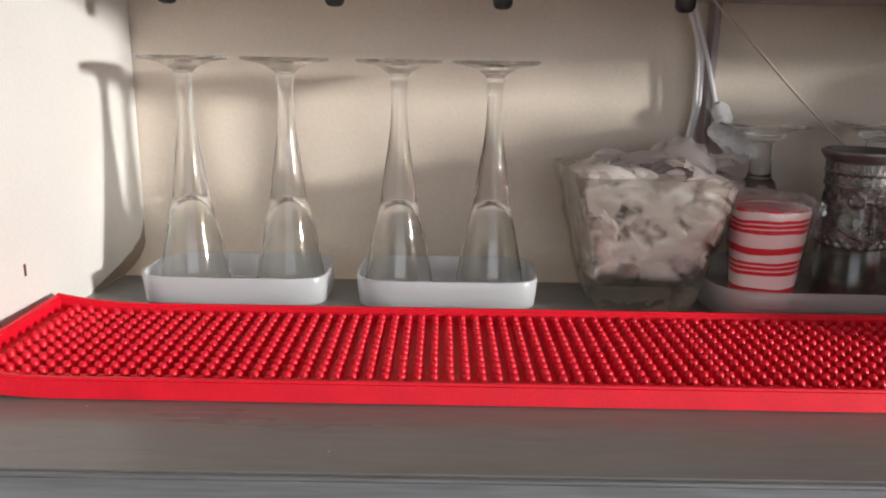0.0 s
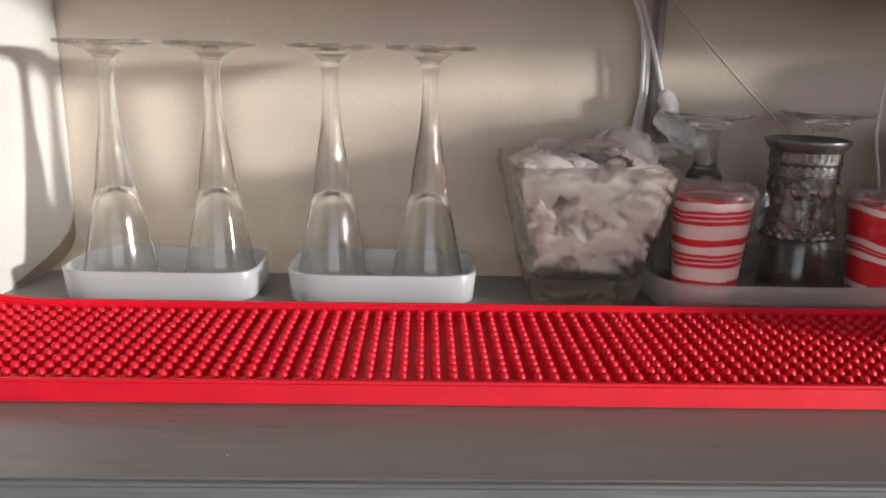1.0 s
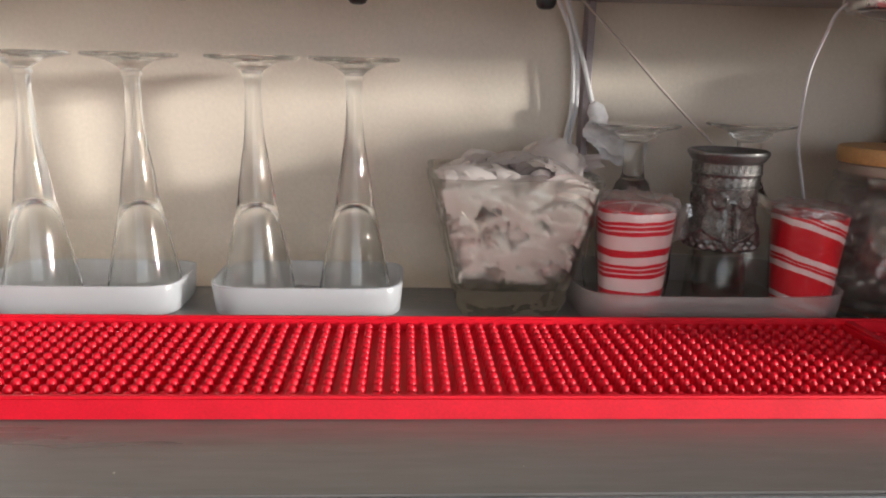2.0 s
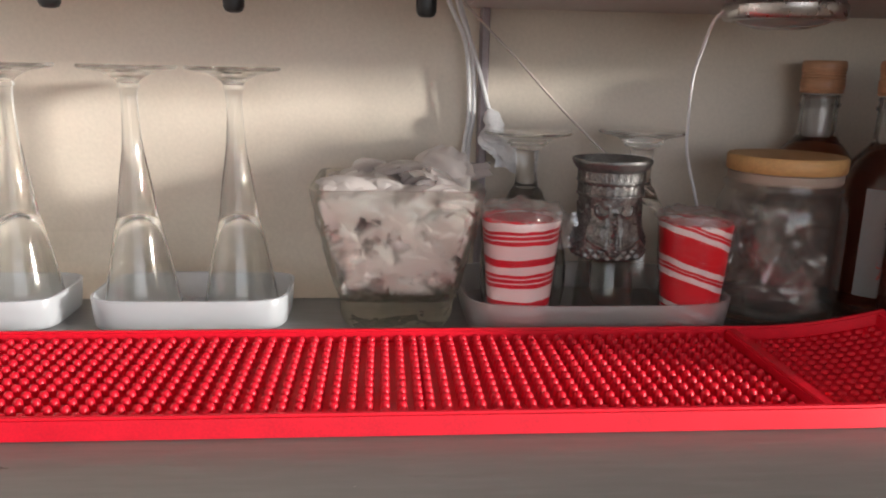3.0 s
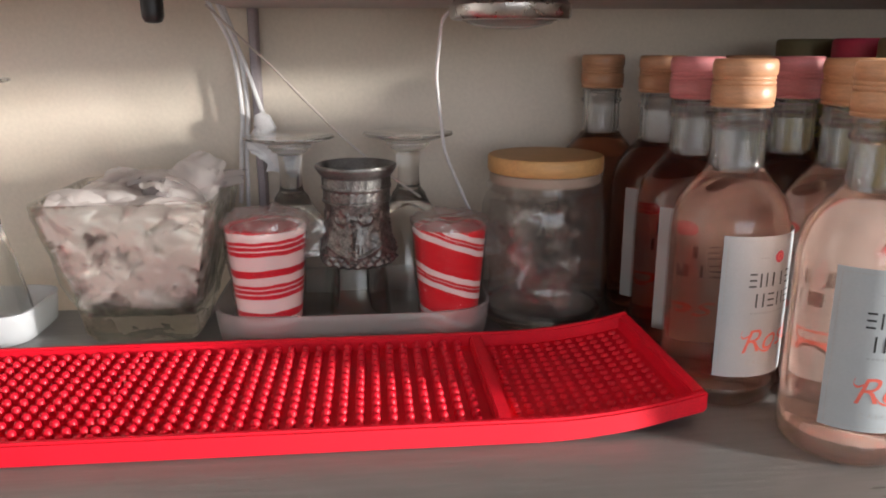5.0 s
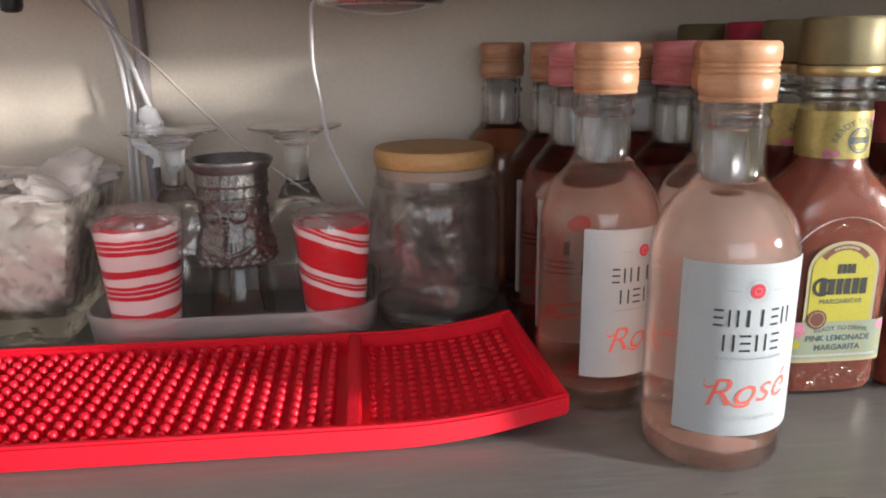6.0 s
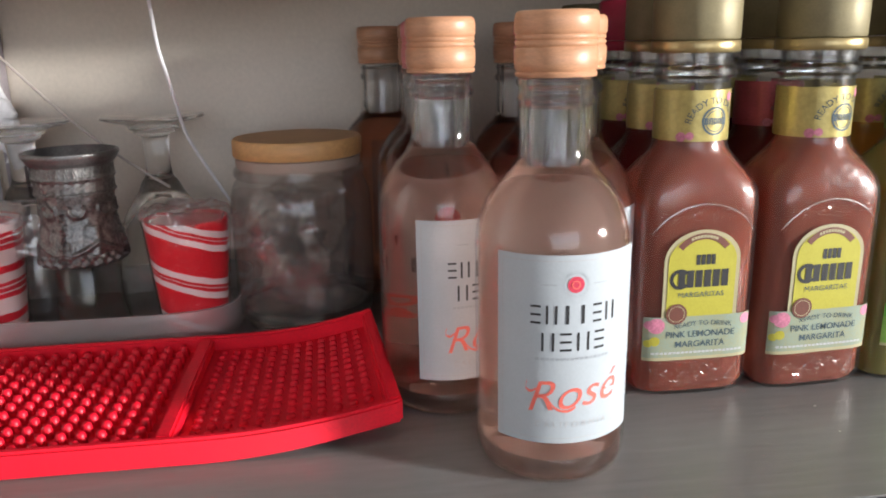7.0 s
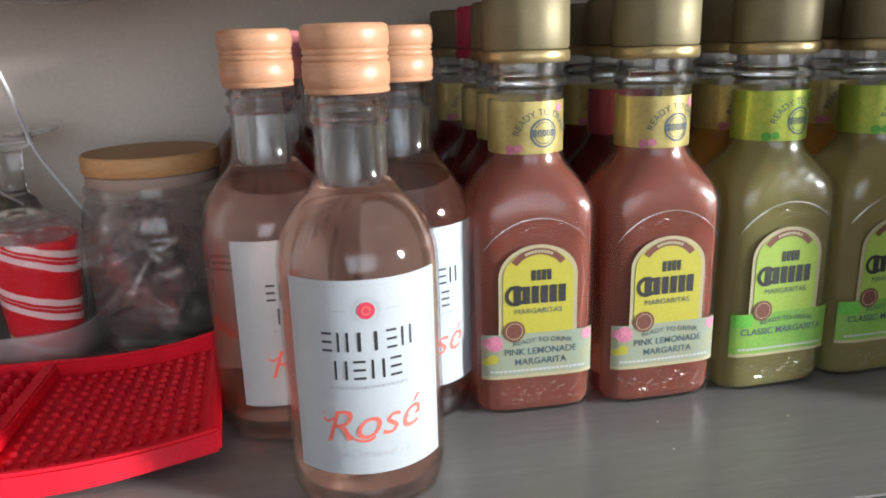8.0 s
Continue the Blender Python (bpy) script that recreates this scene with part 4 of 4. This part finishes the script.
# ---- pewter cup on an upturned tumbler ----
tumbler = thing("tumbler", pose(0.2790, 0.5035, 0.0025) @ Matrix.Diagonal((1, 1, 1.09, 1)), "clear glass tumbler upside down under the pewter cup", "glass")
part("bowl", lathe([(0.0, 0.0410), (0.0150, 0.0405), (0.0165, 0.0380), (0.0185, 0.018), (0.0205, 0.0004), (0.0213, 0.0), (0.0196, 0.018), (0.0176, 0.0390), (0.0160, 0.0425), (0.0, 0.0430)], 44), M_TUMBLER, tumbler)
cup = thing("pewter_cup", pose(0.2788, 0.5015, 0.0497) @ Matrix.Diagonal((0.985, 0.985, 0.905, 1)), "dark aged pewter cup with figures in relief and a flared rim", "cup")


def relief(a, z):
    """Cast ornament: a scalloped lacy foot, masks with horns round the belly, letter-like marks under the rim."""
    if z < 0.044:
        lobe = 4 * (a + 0.9) / (2 * math.pi)
        u = (lobe - math.floor(lobe) - 0.5) * 0.034
        v = z - 0.022
        d = 0.0
        d += 0.0012 * math.exp(-((abs(u) - 0.0002) / 0.0016) ** 2) * (1 + 0.6 * math.cos(v * 2100)) * (-0.019 < v < 0.012)
        horn = math.hypot(abs(u) - 0.0085, v - 0.0140)
        d += 0.0013 * math.exp(-((horn - 0.0045) / 0.0010) ** 2) * (v < 0.0165)
        d += 0.0013 * math.exp(-(math.hypot(u, v + 0.0085) / 0.0042) ** 2) * (1 + 0.5 * math.cos(u * 2600))
        d += 0.0016 * math.exp(-((abs(u) - 0.017) / 0.0030) ** 2) * (1 if v < 0.004 else 0.3)
        swag = 0.0013 * math.exp(-((v + 0.0135 - 26 * u * u) / 0.0014) ** 2)
        q = Vector((3.2 * math.cos(a), 3.2 * math.sin(a), z * 150))
        d = 0.85 * (d + swag) + 0.0004 * noise.noise(q * 2.1)
        if z < 0.008:
            d += 0.0009 * math.cos(24 * a) * math.cos(z * 900)
        return d - 0.0007
    if 0.0555 < z < 0.0615:
        return 0.00025 if math.sin(30 * a) > -0.1 and math.sin(90 * a + z * 900) > -0.5 else -0.0001
    if 0.046 < z < 0.0535:
        return 0.00022 * math.sin(26 * a + 3 * math.sin(z * 700)) * math.sin(z * 1100)
    return 0.0


shape = curve_through([(0.0232, 0.0), (0.0252, 0.002), (0.0246, 0.006), (0.0234, 0.014), (0.0216, 0.026), (0.0210, 0.036), (0.0214, 0.044)], 13)
upper_p = [(0.0222, 0.0445), (0.0222, 0.0455)] + [(0.0215, 0.0462 + 0.0008 * i) for i in range(9)] + [(0.0226, 0.0540), (0.0226, 0.0550)] + [(0.0219, 0.0558 + 0.0008 * i) for i in range(8)]
rim_p = [(0.0222, 0.0624), (0.0230, 0.0628), (0.0244, 0.0650), (0.0257, 0.0672), (0.0262, 0.0686), (0.0258, 0.0700), (0.0246, 0.0704), (0.0234, 0.0690), (0.0205, 0.055), (0.0198, 0.030), (0.0190, 0.004), (0.0, 0.003)]
part("body", lathe([(0.0, 0.0)] + [tuple(p) for p in shape] + [(0.0214, 0.0446)], 280, wave=relief), M_PEWTER, cup, "belly with cast figures")
part("band", lathe([(0.0214, 0.0444)] + upper_p, 280, wave=relief), M_PEWTER, cup, "ornament band with worn raised marks")
part("rim", lathe(rim_p, 64), M_PEWTERRIM, cup, "smooth flared rim and hollow inside")

# ---- lidded jar ----
jar = thing("glass_jar", pose(0.4040, 0.5165, 0) @ Matrix.Diagonal((1.02, 1.02, 1.063, 1)), "clear glass jar with a bamboo lid and crumpled film inside", "jar")
jp = [(0.0, 0.0012), (0.0300, 0.0004), (0.0375, 0.0022), (0.0408, 0.0085), (0.0416, 0.020), (0.0416, 0.068), (0.0408, 0.077), (0.0385, 0.0830), (0.0362, 0.0862), (0.0360, 0.0930)]
glass = part("glass", lathe(jp, 56), M_JAR, jar)
part("heel", lathe([(0.0, 0.0025), (0.030, 0.0018), (0.0372, 0.0034), (0.0398, 0.0085), (0.0380, 0.0130), (0.0340, 0.0085), (0.0, 0.0075)], 56), M_GLASS, glass, "thick glass base")
part("neck_ring", lathe([(0.0368, 0.0868), (0.0382, 0.0880), (0.0382, 0.0905), (0.0368, 0.0918)], 56), M_JAR, glass)
part("gasket", lathe([(0.0, 0.0915), (0.0355, 0.0915), (0.0362, 0.0930), (0.0362, 0.0975), (0.0350, 0.0985), (0.0, 0.0985)], 48), M_SEALRING, jar, "pale silicone gasket")
part("lid", lathe([(0.0, 0.0985), (0.0368, 0.0985), (0.0376, 0.0994), (0.0376, 0.1070), (0.0366, 0.1084), (0.0, 0.1086)], 64), M_LIDWOOD, jar, "round bamboo lid")


def film_sheet(seed):
    """A sheet of clear film crumpled into sharp folds and pushed into the jar."""
    rr = random.Random(seed)
    turn = Matrix.Rotation(rr.uniform(0, 6.28), 4, "Z") @ Matrix.Rotation(rr.uniform(0.7, 1.6), 4, "X")
    shift = Vector((rr.uniform(-0.012, 0.012), rr.uniform(-0.012, 0.012), 0.043 + rr.uniform(-0.010, 0.010)))
    bm, off, n = bmesh.new(), Vector((seed * 3.1, seed * 1.7, 0)), 15
    grid = []
    for i in range(n):
        for j in range(n):
            q = Vector((i / (n - 1) - 0.5, j / (n - 1) - 0.5, 0)) * 0.074
            ridge = abs(noise.noise(q * 48 + off)) + 0.55 * abs(noise.noise(q * 110 + off))
            q.z = 0.034 * ridge - 0.010 + 0.010 * noise.noise(q * 20 - off)
            q += 0.0040 * noise.noise_vector(q * 70 + off)
            p = turn @ q + shift
            r = math.hypot(p.x, p.y)
            if r > 0.0375:
                p.x, p.y = p.x * 0.0375 / r, p.y * 0.0375 / r
            p.z = min(max(p.z, 0.0110), 0.0800)
            grid.append(bm.verts.new(p))
    for i in range(n - 1):
        for j in range(n - 1):
            k = i * n + j
            a, b, c, d = grid[k], grid[k + 1], grid[k + n + 1], grid[k + n]
            if (i + j) % 2:
                bm.faces.new((a, b, c)), bm.faces.new((a, c, d))
            else:
                bm.faces.new((a, b, d)), bm.faces.new((b, c, d))
    return bm


for i in range(5):
    f = part("crumpled_film", film_sheet(i + 2), M_CELLODIM, None, "crumpled clear film stuffed into the jar", smooth=False)
    f.matrix_basis = jar.matrix_basis.copy()
    tagged(f, category="film", group="film in the jar")

# ---- rippled glass bowl of wrapped sweets ----
BX, BY = 0.1400, 0.5265
bowl = thing("glass_bowl", pose(BX, BY, 0), "square rippled clear glass bowl filled with wrapped sweets", "bowl")


def bowl_half(z, inset=0.0):
    """Half the bowl's width and depth at a height."""
    t = min(1.0, max(0.0, z / 0.0940)) ** 0.80
    return 0.0318 + 0.0230 * t - inset, 0.0312 + 0.0245 * t - inset


def bowl_skin(z0, z1, steps, inset):
    return [(*bowl_half(z0 + (z1 - z0) * k / steps, inset), 11.0, z0 + (z1 - z0) * k / steps) for k in range(steps + 1)]


def ripple(bm):
    for v in bm.verts:
        if 0.001 < v.co.z < 0.089:
            q = Vector((v.co.x, v.co.y, v.co.z * 0.7))
            d = 0.0013 * noise.noise(q * 85) + 0.0007 * noise.noise(q * 190)
            d *= 1.8 if v.co.z < 0.024 else 1.0
            v.co.x, v.co.y = v.co.x * (1 + d / 0.04), v.co.y * (1 + d / 0.04)
    return bm


RIM_A, RIM_B = bowl_half(0.0940)
lip = [(RIM_A - 0.0004, RIM_B - 0.0004, 11, 0.0948), (RIM_A - 0.0036, RIM_B - 0.0036, 11, 0.0948)]
part("wall", ripple(loft([(0.0300, 0.0294, 9.0, 0.0002)] + bowl_skin(0.0015, 0.0940, 30, 0) + lip + bowl_skin(0.0200, 0.0935, 20, 0.0042)[::-1], 112)), M_BOWL, bowl, "thick rippled pale green glass")



def wrapper_mesh(seed, size=1.0):
    """A sweet's clear wrapper: two or three soft curved leaves with pleats that run out to a frilled edge."""
    fan, bm, n = random.Random(seed), bmesh.new(), 12
    last = None
    for j in range(3):
        turn = Matrix.Rotation(fan.uniform(0, 6.28), 4, "Z") @ Matrix.Rotation(fan.uniform(-0.55, 0.55), 4, "X")
        long, wide, bend = size * fan.uniform(0.014, 0.021), size * fan.uniform(0.010, 0.014), fan.uniform(10, 26)
        pleats, phase = fan.uniform(2.0, 3.4), fan.uniform(0, 6)
        grid = []
        for iu in range(n):
            for iv in range(n):
                u, v = 2 * iu / (n - 1) - 1, 2 * iv / (n - 1) - 1
                w = wide * (1 - 0.30 * u * u)
                q = Vector((u * long, v * w, 0.003 + 0.0012 * j - bend * (u * long) ** 2 - bend * 0.9 * (v * w) ** 2))
                q.z += 0.0016 * abs(u) * math.sin(pleats * 3 * v + phase)
                q += 0.0010 * noise.noise_vector(q * 150 + Vector((seed * 3, j * 7, 0)))
                grid.append(bm.verts.new(turn @ q))
        for iu in range(n - 1):
            for iv in range(n - 1):
                k = iu * n + iv
                bm.faces.new((grid[k], grid[k + n], grid[k + n + 1], grid[k + 1])).smooth = True
        if last:
            bm.faces.new((last[n * 5 + 5], last[n * 5 + 6], grid[n * 5 + 5]))
        last = grid
    data = bpy.data.meshes.new("wrapped_sweet")
    bm.to_mesh(data), bm.free()
    data.materials.append(M_WRAP)
    return data


wrappers = [wrapper_mesh(k + 20, 1.3) for k in range(7)]
petals = [wrapper_mesh(k + 40, 1.15) for k in range(4)]
cores = bmesh.new()
bmesh.ops.create_icosphere(cores, subdivisions=2, radius=1)
for v in cores.verts:
    v.co = Vector((v.co.x * 0.0085, v.co.y * 0.0070, v.co.z * 0.0050 - 0.0025))
core = bpy.data.meshes.new("sweet")
cores.to_mesh(core), cores.free()
core.materials.append(M_CANDY)


def wrapped_sweet(shape, m):
    """One sweet at the pose m; its wrapper folds against the inside of the glass."""
    data, back = shape.copy(), m.inverted()
    for v in data.vertices:
        q = m @ v.co
        if q.z < 0.096:
            hx, hy = bowl_half(q.z, 0.0058)
            q.x, q.y, q.z = BX + max(-hx, min(hx, q.x - BX)), BY + max(-hy, min(hy, q.y - BY)), max(q.z, 0.0245)
        v.co = back @ q
    s = new("wrapped_sweet", data)
    s.matrix_basis = m
    tagged(s, "white sweet twisted in clear crinkled wrapper in the bowl", "sweet", "sweets in the bowl")
    c = new("candy", core)
    c.parent = s


rnd = random.Random(5)
for layer in range(7):
    z = 0.0340 + layer * 0.0092
    ax, ay = bowl_half(z, 0.0185)
    side_n = 3 if layer % 2 else 4
    for i in range(side_n * side_n):
        iu, iw = i % side_n, i // side_n
        if side_n == 4 and iu in (1, 2) and iw in (1, 2):
            continue
        u, w = (iu / (side_n - 1) * 2 - 1) * ax, (iw / (side_n - 1) * 2 - 1) * ay
        wrapped_sweet(wrappers[rnd.randrange(7)], pose(BX + u + rnd.uniform(-0.003, 0.003), BY + w + rnd.uniform(-0.003, 0.003), z + rnd.uniform(-0.003, 0.003),
                                                       rnd.uniform(-45, 45), rnd.uniform(-45, 45), rnd.uniform(0, 360)))
# loose wrapper ends that curl up over the rim
for u, w, z, rx, ry, rz in ((-0.024, -0.012, 0.0930, 14, -18, 10), (-0.004, -0.020, 0.0925, 24, 6, 60), (0.018, -0.014, 0.0945, 8, 22, 120), (-0.014, 0.014, 0.0960, -30, -12, 200),
                            (0.008, 0.008, 0.1010, -22, 14, 30), (0.030, 0.010, 0.0975, -15, -48, 80), (0.022, 0.026, 0.0985, -42, 18, 150), (-0.028, 0.026, 0.0930, -20, -30, 20), (0.038, -0.004, 0.0955, 10, -60, 95)):
    wrapped_sweet(petals[rnd.randrange(4)], pose(BX + u, BY + w, z, rx, ry, rz))

# ---- hooks, cords and the puck lamp ----
hook = thing("black_hook", pose(0.1580, 0.5210, 0.1985), "black plastic hook end hanging under the top board", "hook", "black hooks")
part("prong", loft([(0.0030, 0.0030, 2.2, 0.0), (0.0052, 0.0048, 2.4, 0.0010), (0.0064, 0.0056, 2.6, 0.0035), (0.0066, 0.0058, 2.6, 0.0080), (0.0066, 0.0058, 2.6, 0.0245)], 28), M_BLACK, hook)
part("plate", box(-0.010, 0.010, -0.012, 0.012, 0.0245, 0.0273, 0.0008), M_BLACK, hook)
for x in (0.0385, -0.0715, -0.1810):
    copy_thing(hook, pose(x, 0.5210, 0.1985))

cords = thing("cord_bundle", pose(0, 0, 0), "bundle of white electric cords hanging down the wall", "cord")
for pts in (
        ((0.1740, 0.588, 0.2255), (0.1790, 0.590, 0.212), (0.1915, 0.593, 0.183), (0.1950, 0.596, 0.138), (0.1925, 0.598, 0.112), (0.189, 0.600, 0.070)),
        ((0.1810, 0.588, 0.2255), (0.1850, 0.590, 0.212), (0.1985, 0.593, 0.176), (0.2090, 0.594, 0.141), (0.2125, 0.595, 0.134)),
        ((0.1830, 0.592, 0.2255), (0.1870, 0.594, 0.212), (0.1960, 0.596, 0.180), (0.1990, 0.598, 0.140), (0.1960, 0.600, 0.110), (0.194, 0.602, 0.065))):
    part("cord", tube(curve_through(pts, 8), 0.0017), M_CORD, cords)
wall_strip = [(0.0034, 0.0075, 5, 0.0), (0.0034, 0.0075, 5, 0.100), (0.0034, 0.0075, 5, 0.2110)]
part("wall_strip", loft(wall_strip, 16), M_WALLSTRIP, cords, "mauve-grey upright strip on the wall").matrix_basis = pose(0.2060, 0.6028, 0)
plug = part("plug", loft([(0.0030, 0.0030, 2, 0.0), (0.0062, 0.0050, 3, 0.003), (0.0066, 0.0055, 3, 0.013), (0.0030, 0.0030, 2, 0.018)], 24), M_CORD, cords, "white plastic plug")
plug.matrix_basis = pose(0.2165, 0.5850, 0.122, 0, -28, 0)
for k, (x, z, w) in enumerate(((0.203, 0.108, 0.026), (0.212, 0.098, 0.020))):
    tie = patch(0, w, 0, 0.022, lambda u, v: Vector((x + u, 0.577 - 0.3 * u, z + v - 0.3 * u)), 10, 10)
    part("tag", crumple(tie, 0.0050, 80, 11 + k), M_CORD, cords, "folded white ribbon end")

string = thing("thin_cord", pose(0, 0, 0), "thin pale cord slung down behind the pewter cup", "cord")
part("strand", tube(curve_through([Vector(q) for q in ((0.1840, 0.5500, 0.2110), (0.2030, 0.5480, 0.1925), (0.2250, 0.5470, 0.1710), (0.2450, 0.5440, 0.1500), (0.2660, 0.5400, 0.1290), (0.2850, 0.5380, 0.1120), (0.3010, 0.5380, 0.0990), (0.3220, 0.5400, 0.0830))], 6), 0.00085), M_STICK, string)

lamp = thing("puck_lamp", pose(0.3725, 0.4840, UNDER_Z - 0.0125), "round brushed nickel puck lamp under the upper shelf", "lamp")
part("housing", lathe([(0.0, 0.0012), (0.0290, 0.0012), (0.0296, 0.0), (0.0345, 0.0006), (0.0360, 0.0025), (0.0360, 0.0085), (0.0340, 0.0105), (0.0340, 0.0123), (0.0, 0.0123)], 64), M_CHROME, lamp)
part("lens", lathe([(0.0, -0.0050), (0.0140, -0.0044), (0.0240, -0.0020), (0.0290, 0.0010)], 48), M_LENS, lamp, "unlit clear lens")
wire = [Vector(q) - Vector((0.3725, 0.4840, UNDER_Z - 0.0125)) for q in ((0.3370, 0.487, 0.2045), (0.3330, 0.492, 0.1985), (0.3318, 0.500, 0.1850), (0.3310, 0.510, 0.1670), (0.3328, 0.517, 0.1514), (0.3350, 0.522, 0.1350), (0.3385, 0.528, 0.1150), (0.3500, 0.538, 0.0880), (0.3580, 0.545, 0.0700))]
part("lamp_cord", tube(curve_through(wire, 8), 0.0011), M_CORD, lamp, "thin white lamp cord")

# ---- pegs of the mat ----
PITCH = 0.00838


def peg_mesh(name, r, h):
    bm = lathe([(r * 1.08, 0.0), (r, h * 0.55), (r * 0.88, h * 0.78), (r * 0.55, h * 0.95), (0, h)], 9)
    data = bpy.data.meshes.new(name)
    bm.to_mesh(data), bm.free()
    for f in data.polygons:
        f.use_smooth = True
    data.materials.append(M_REDPEG)
    return data


peg = peg_mesh("peg", 0.0025, 0.0066)
rest = bmesh.new()
columns = int((BAR - 0.008 - MX0 - RIM - 0.004) / PITCH)
for i in range(columns):
    x = BAR - 0.0090 - i * PITCH
    for j in range(13):
        y = MY0 + RIM + 0.0052 + j * PITCH
        if i < 23:
            o = new("peg", peg)
            o.parent = mat_
            o.location = (x, y, 0.0028)
        else:
            first = len(rest.verts)
            rest.from_mesh(peg)
            rest.verts.ensure_lookup_table()
            for v in rest.verts[first:]:
                v.co = curl(v.co.x + x, v.co.y + y, v.co.z + 0.0028)
part("peg_field", rest, M_REDPEG, mat_, "many small round rubber pegs", kind="stuff")
low = bmesh.new()
low_peg = peg_mesh("low_peg", 0.0021, 0.0024)
for i in range(12):
    for j in range(15):
        x, y = BAR + 0.0095 + i * 0.0070, MY0 + RIM + 0.0055 + j * 0.0071
        first = len(low.verts)
        low.from_mesh(low_peg)
        low.verts.ensure_lookup_table()
        for v in low.verts[first:]:
            v.co = curl(v.co.x + x, v.co.y + y, v.co.z + 0.0028)
part("low_peg_field", low, M_REDPEG, mat_, "low pegs of the curled end section", kind="stuff")
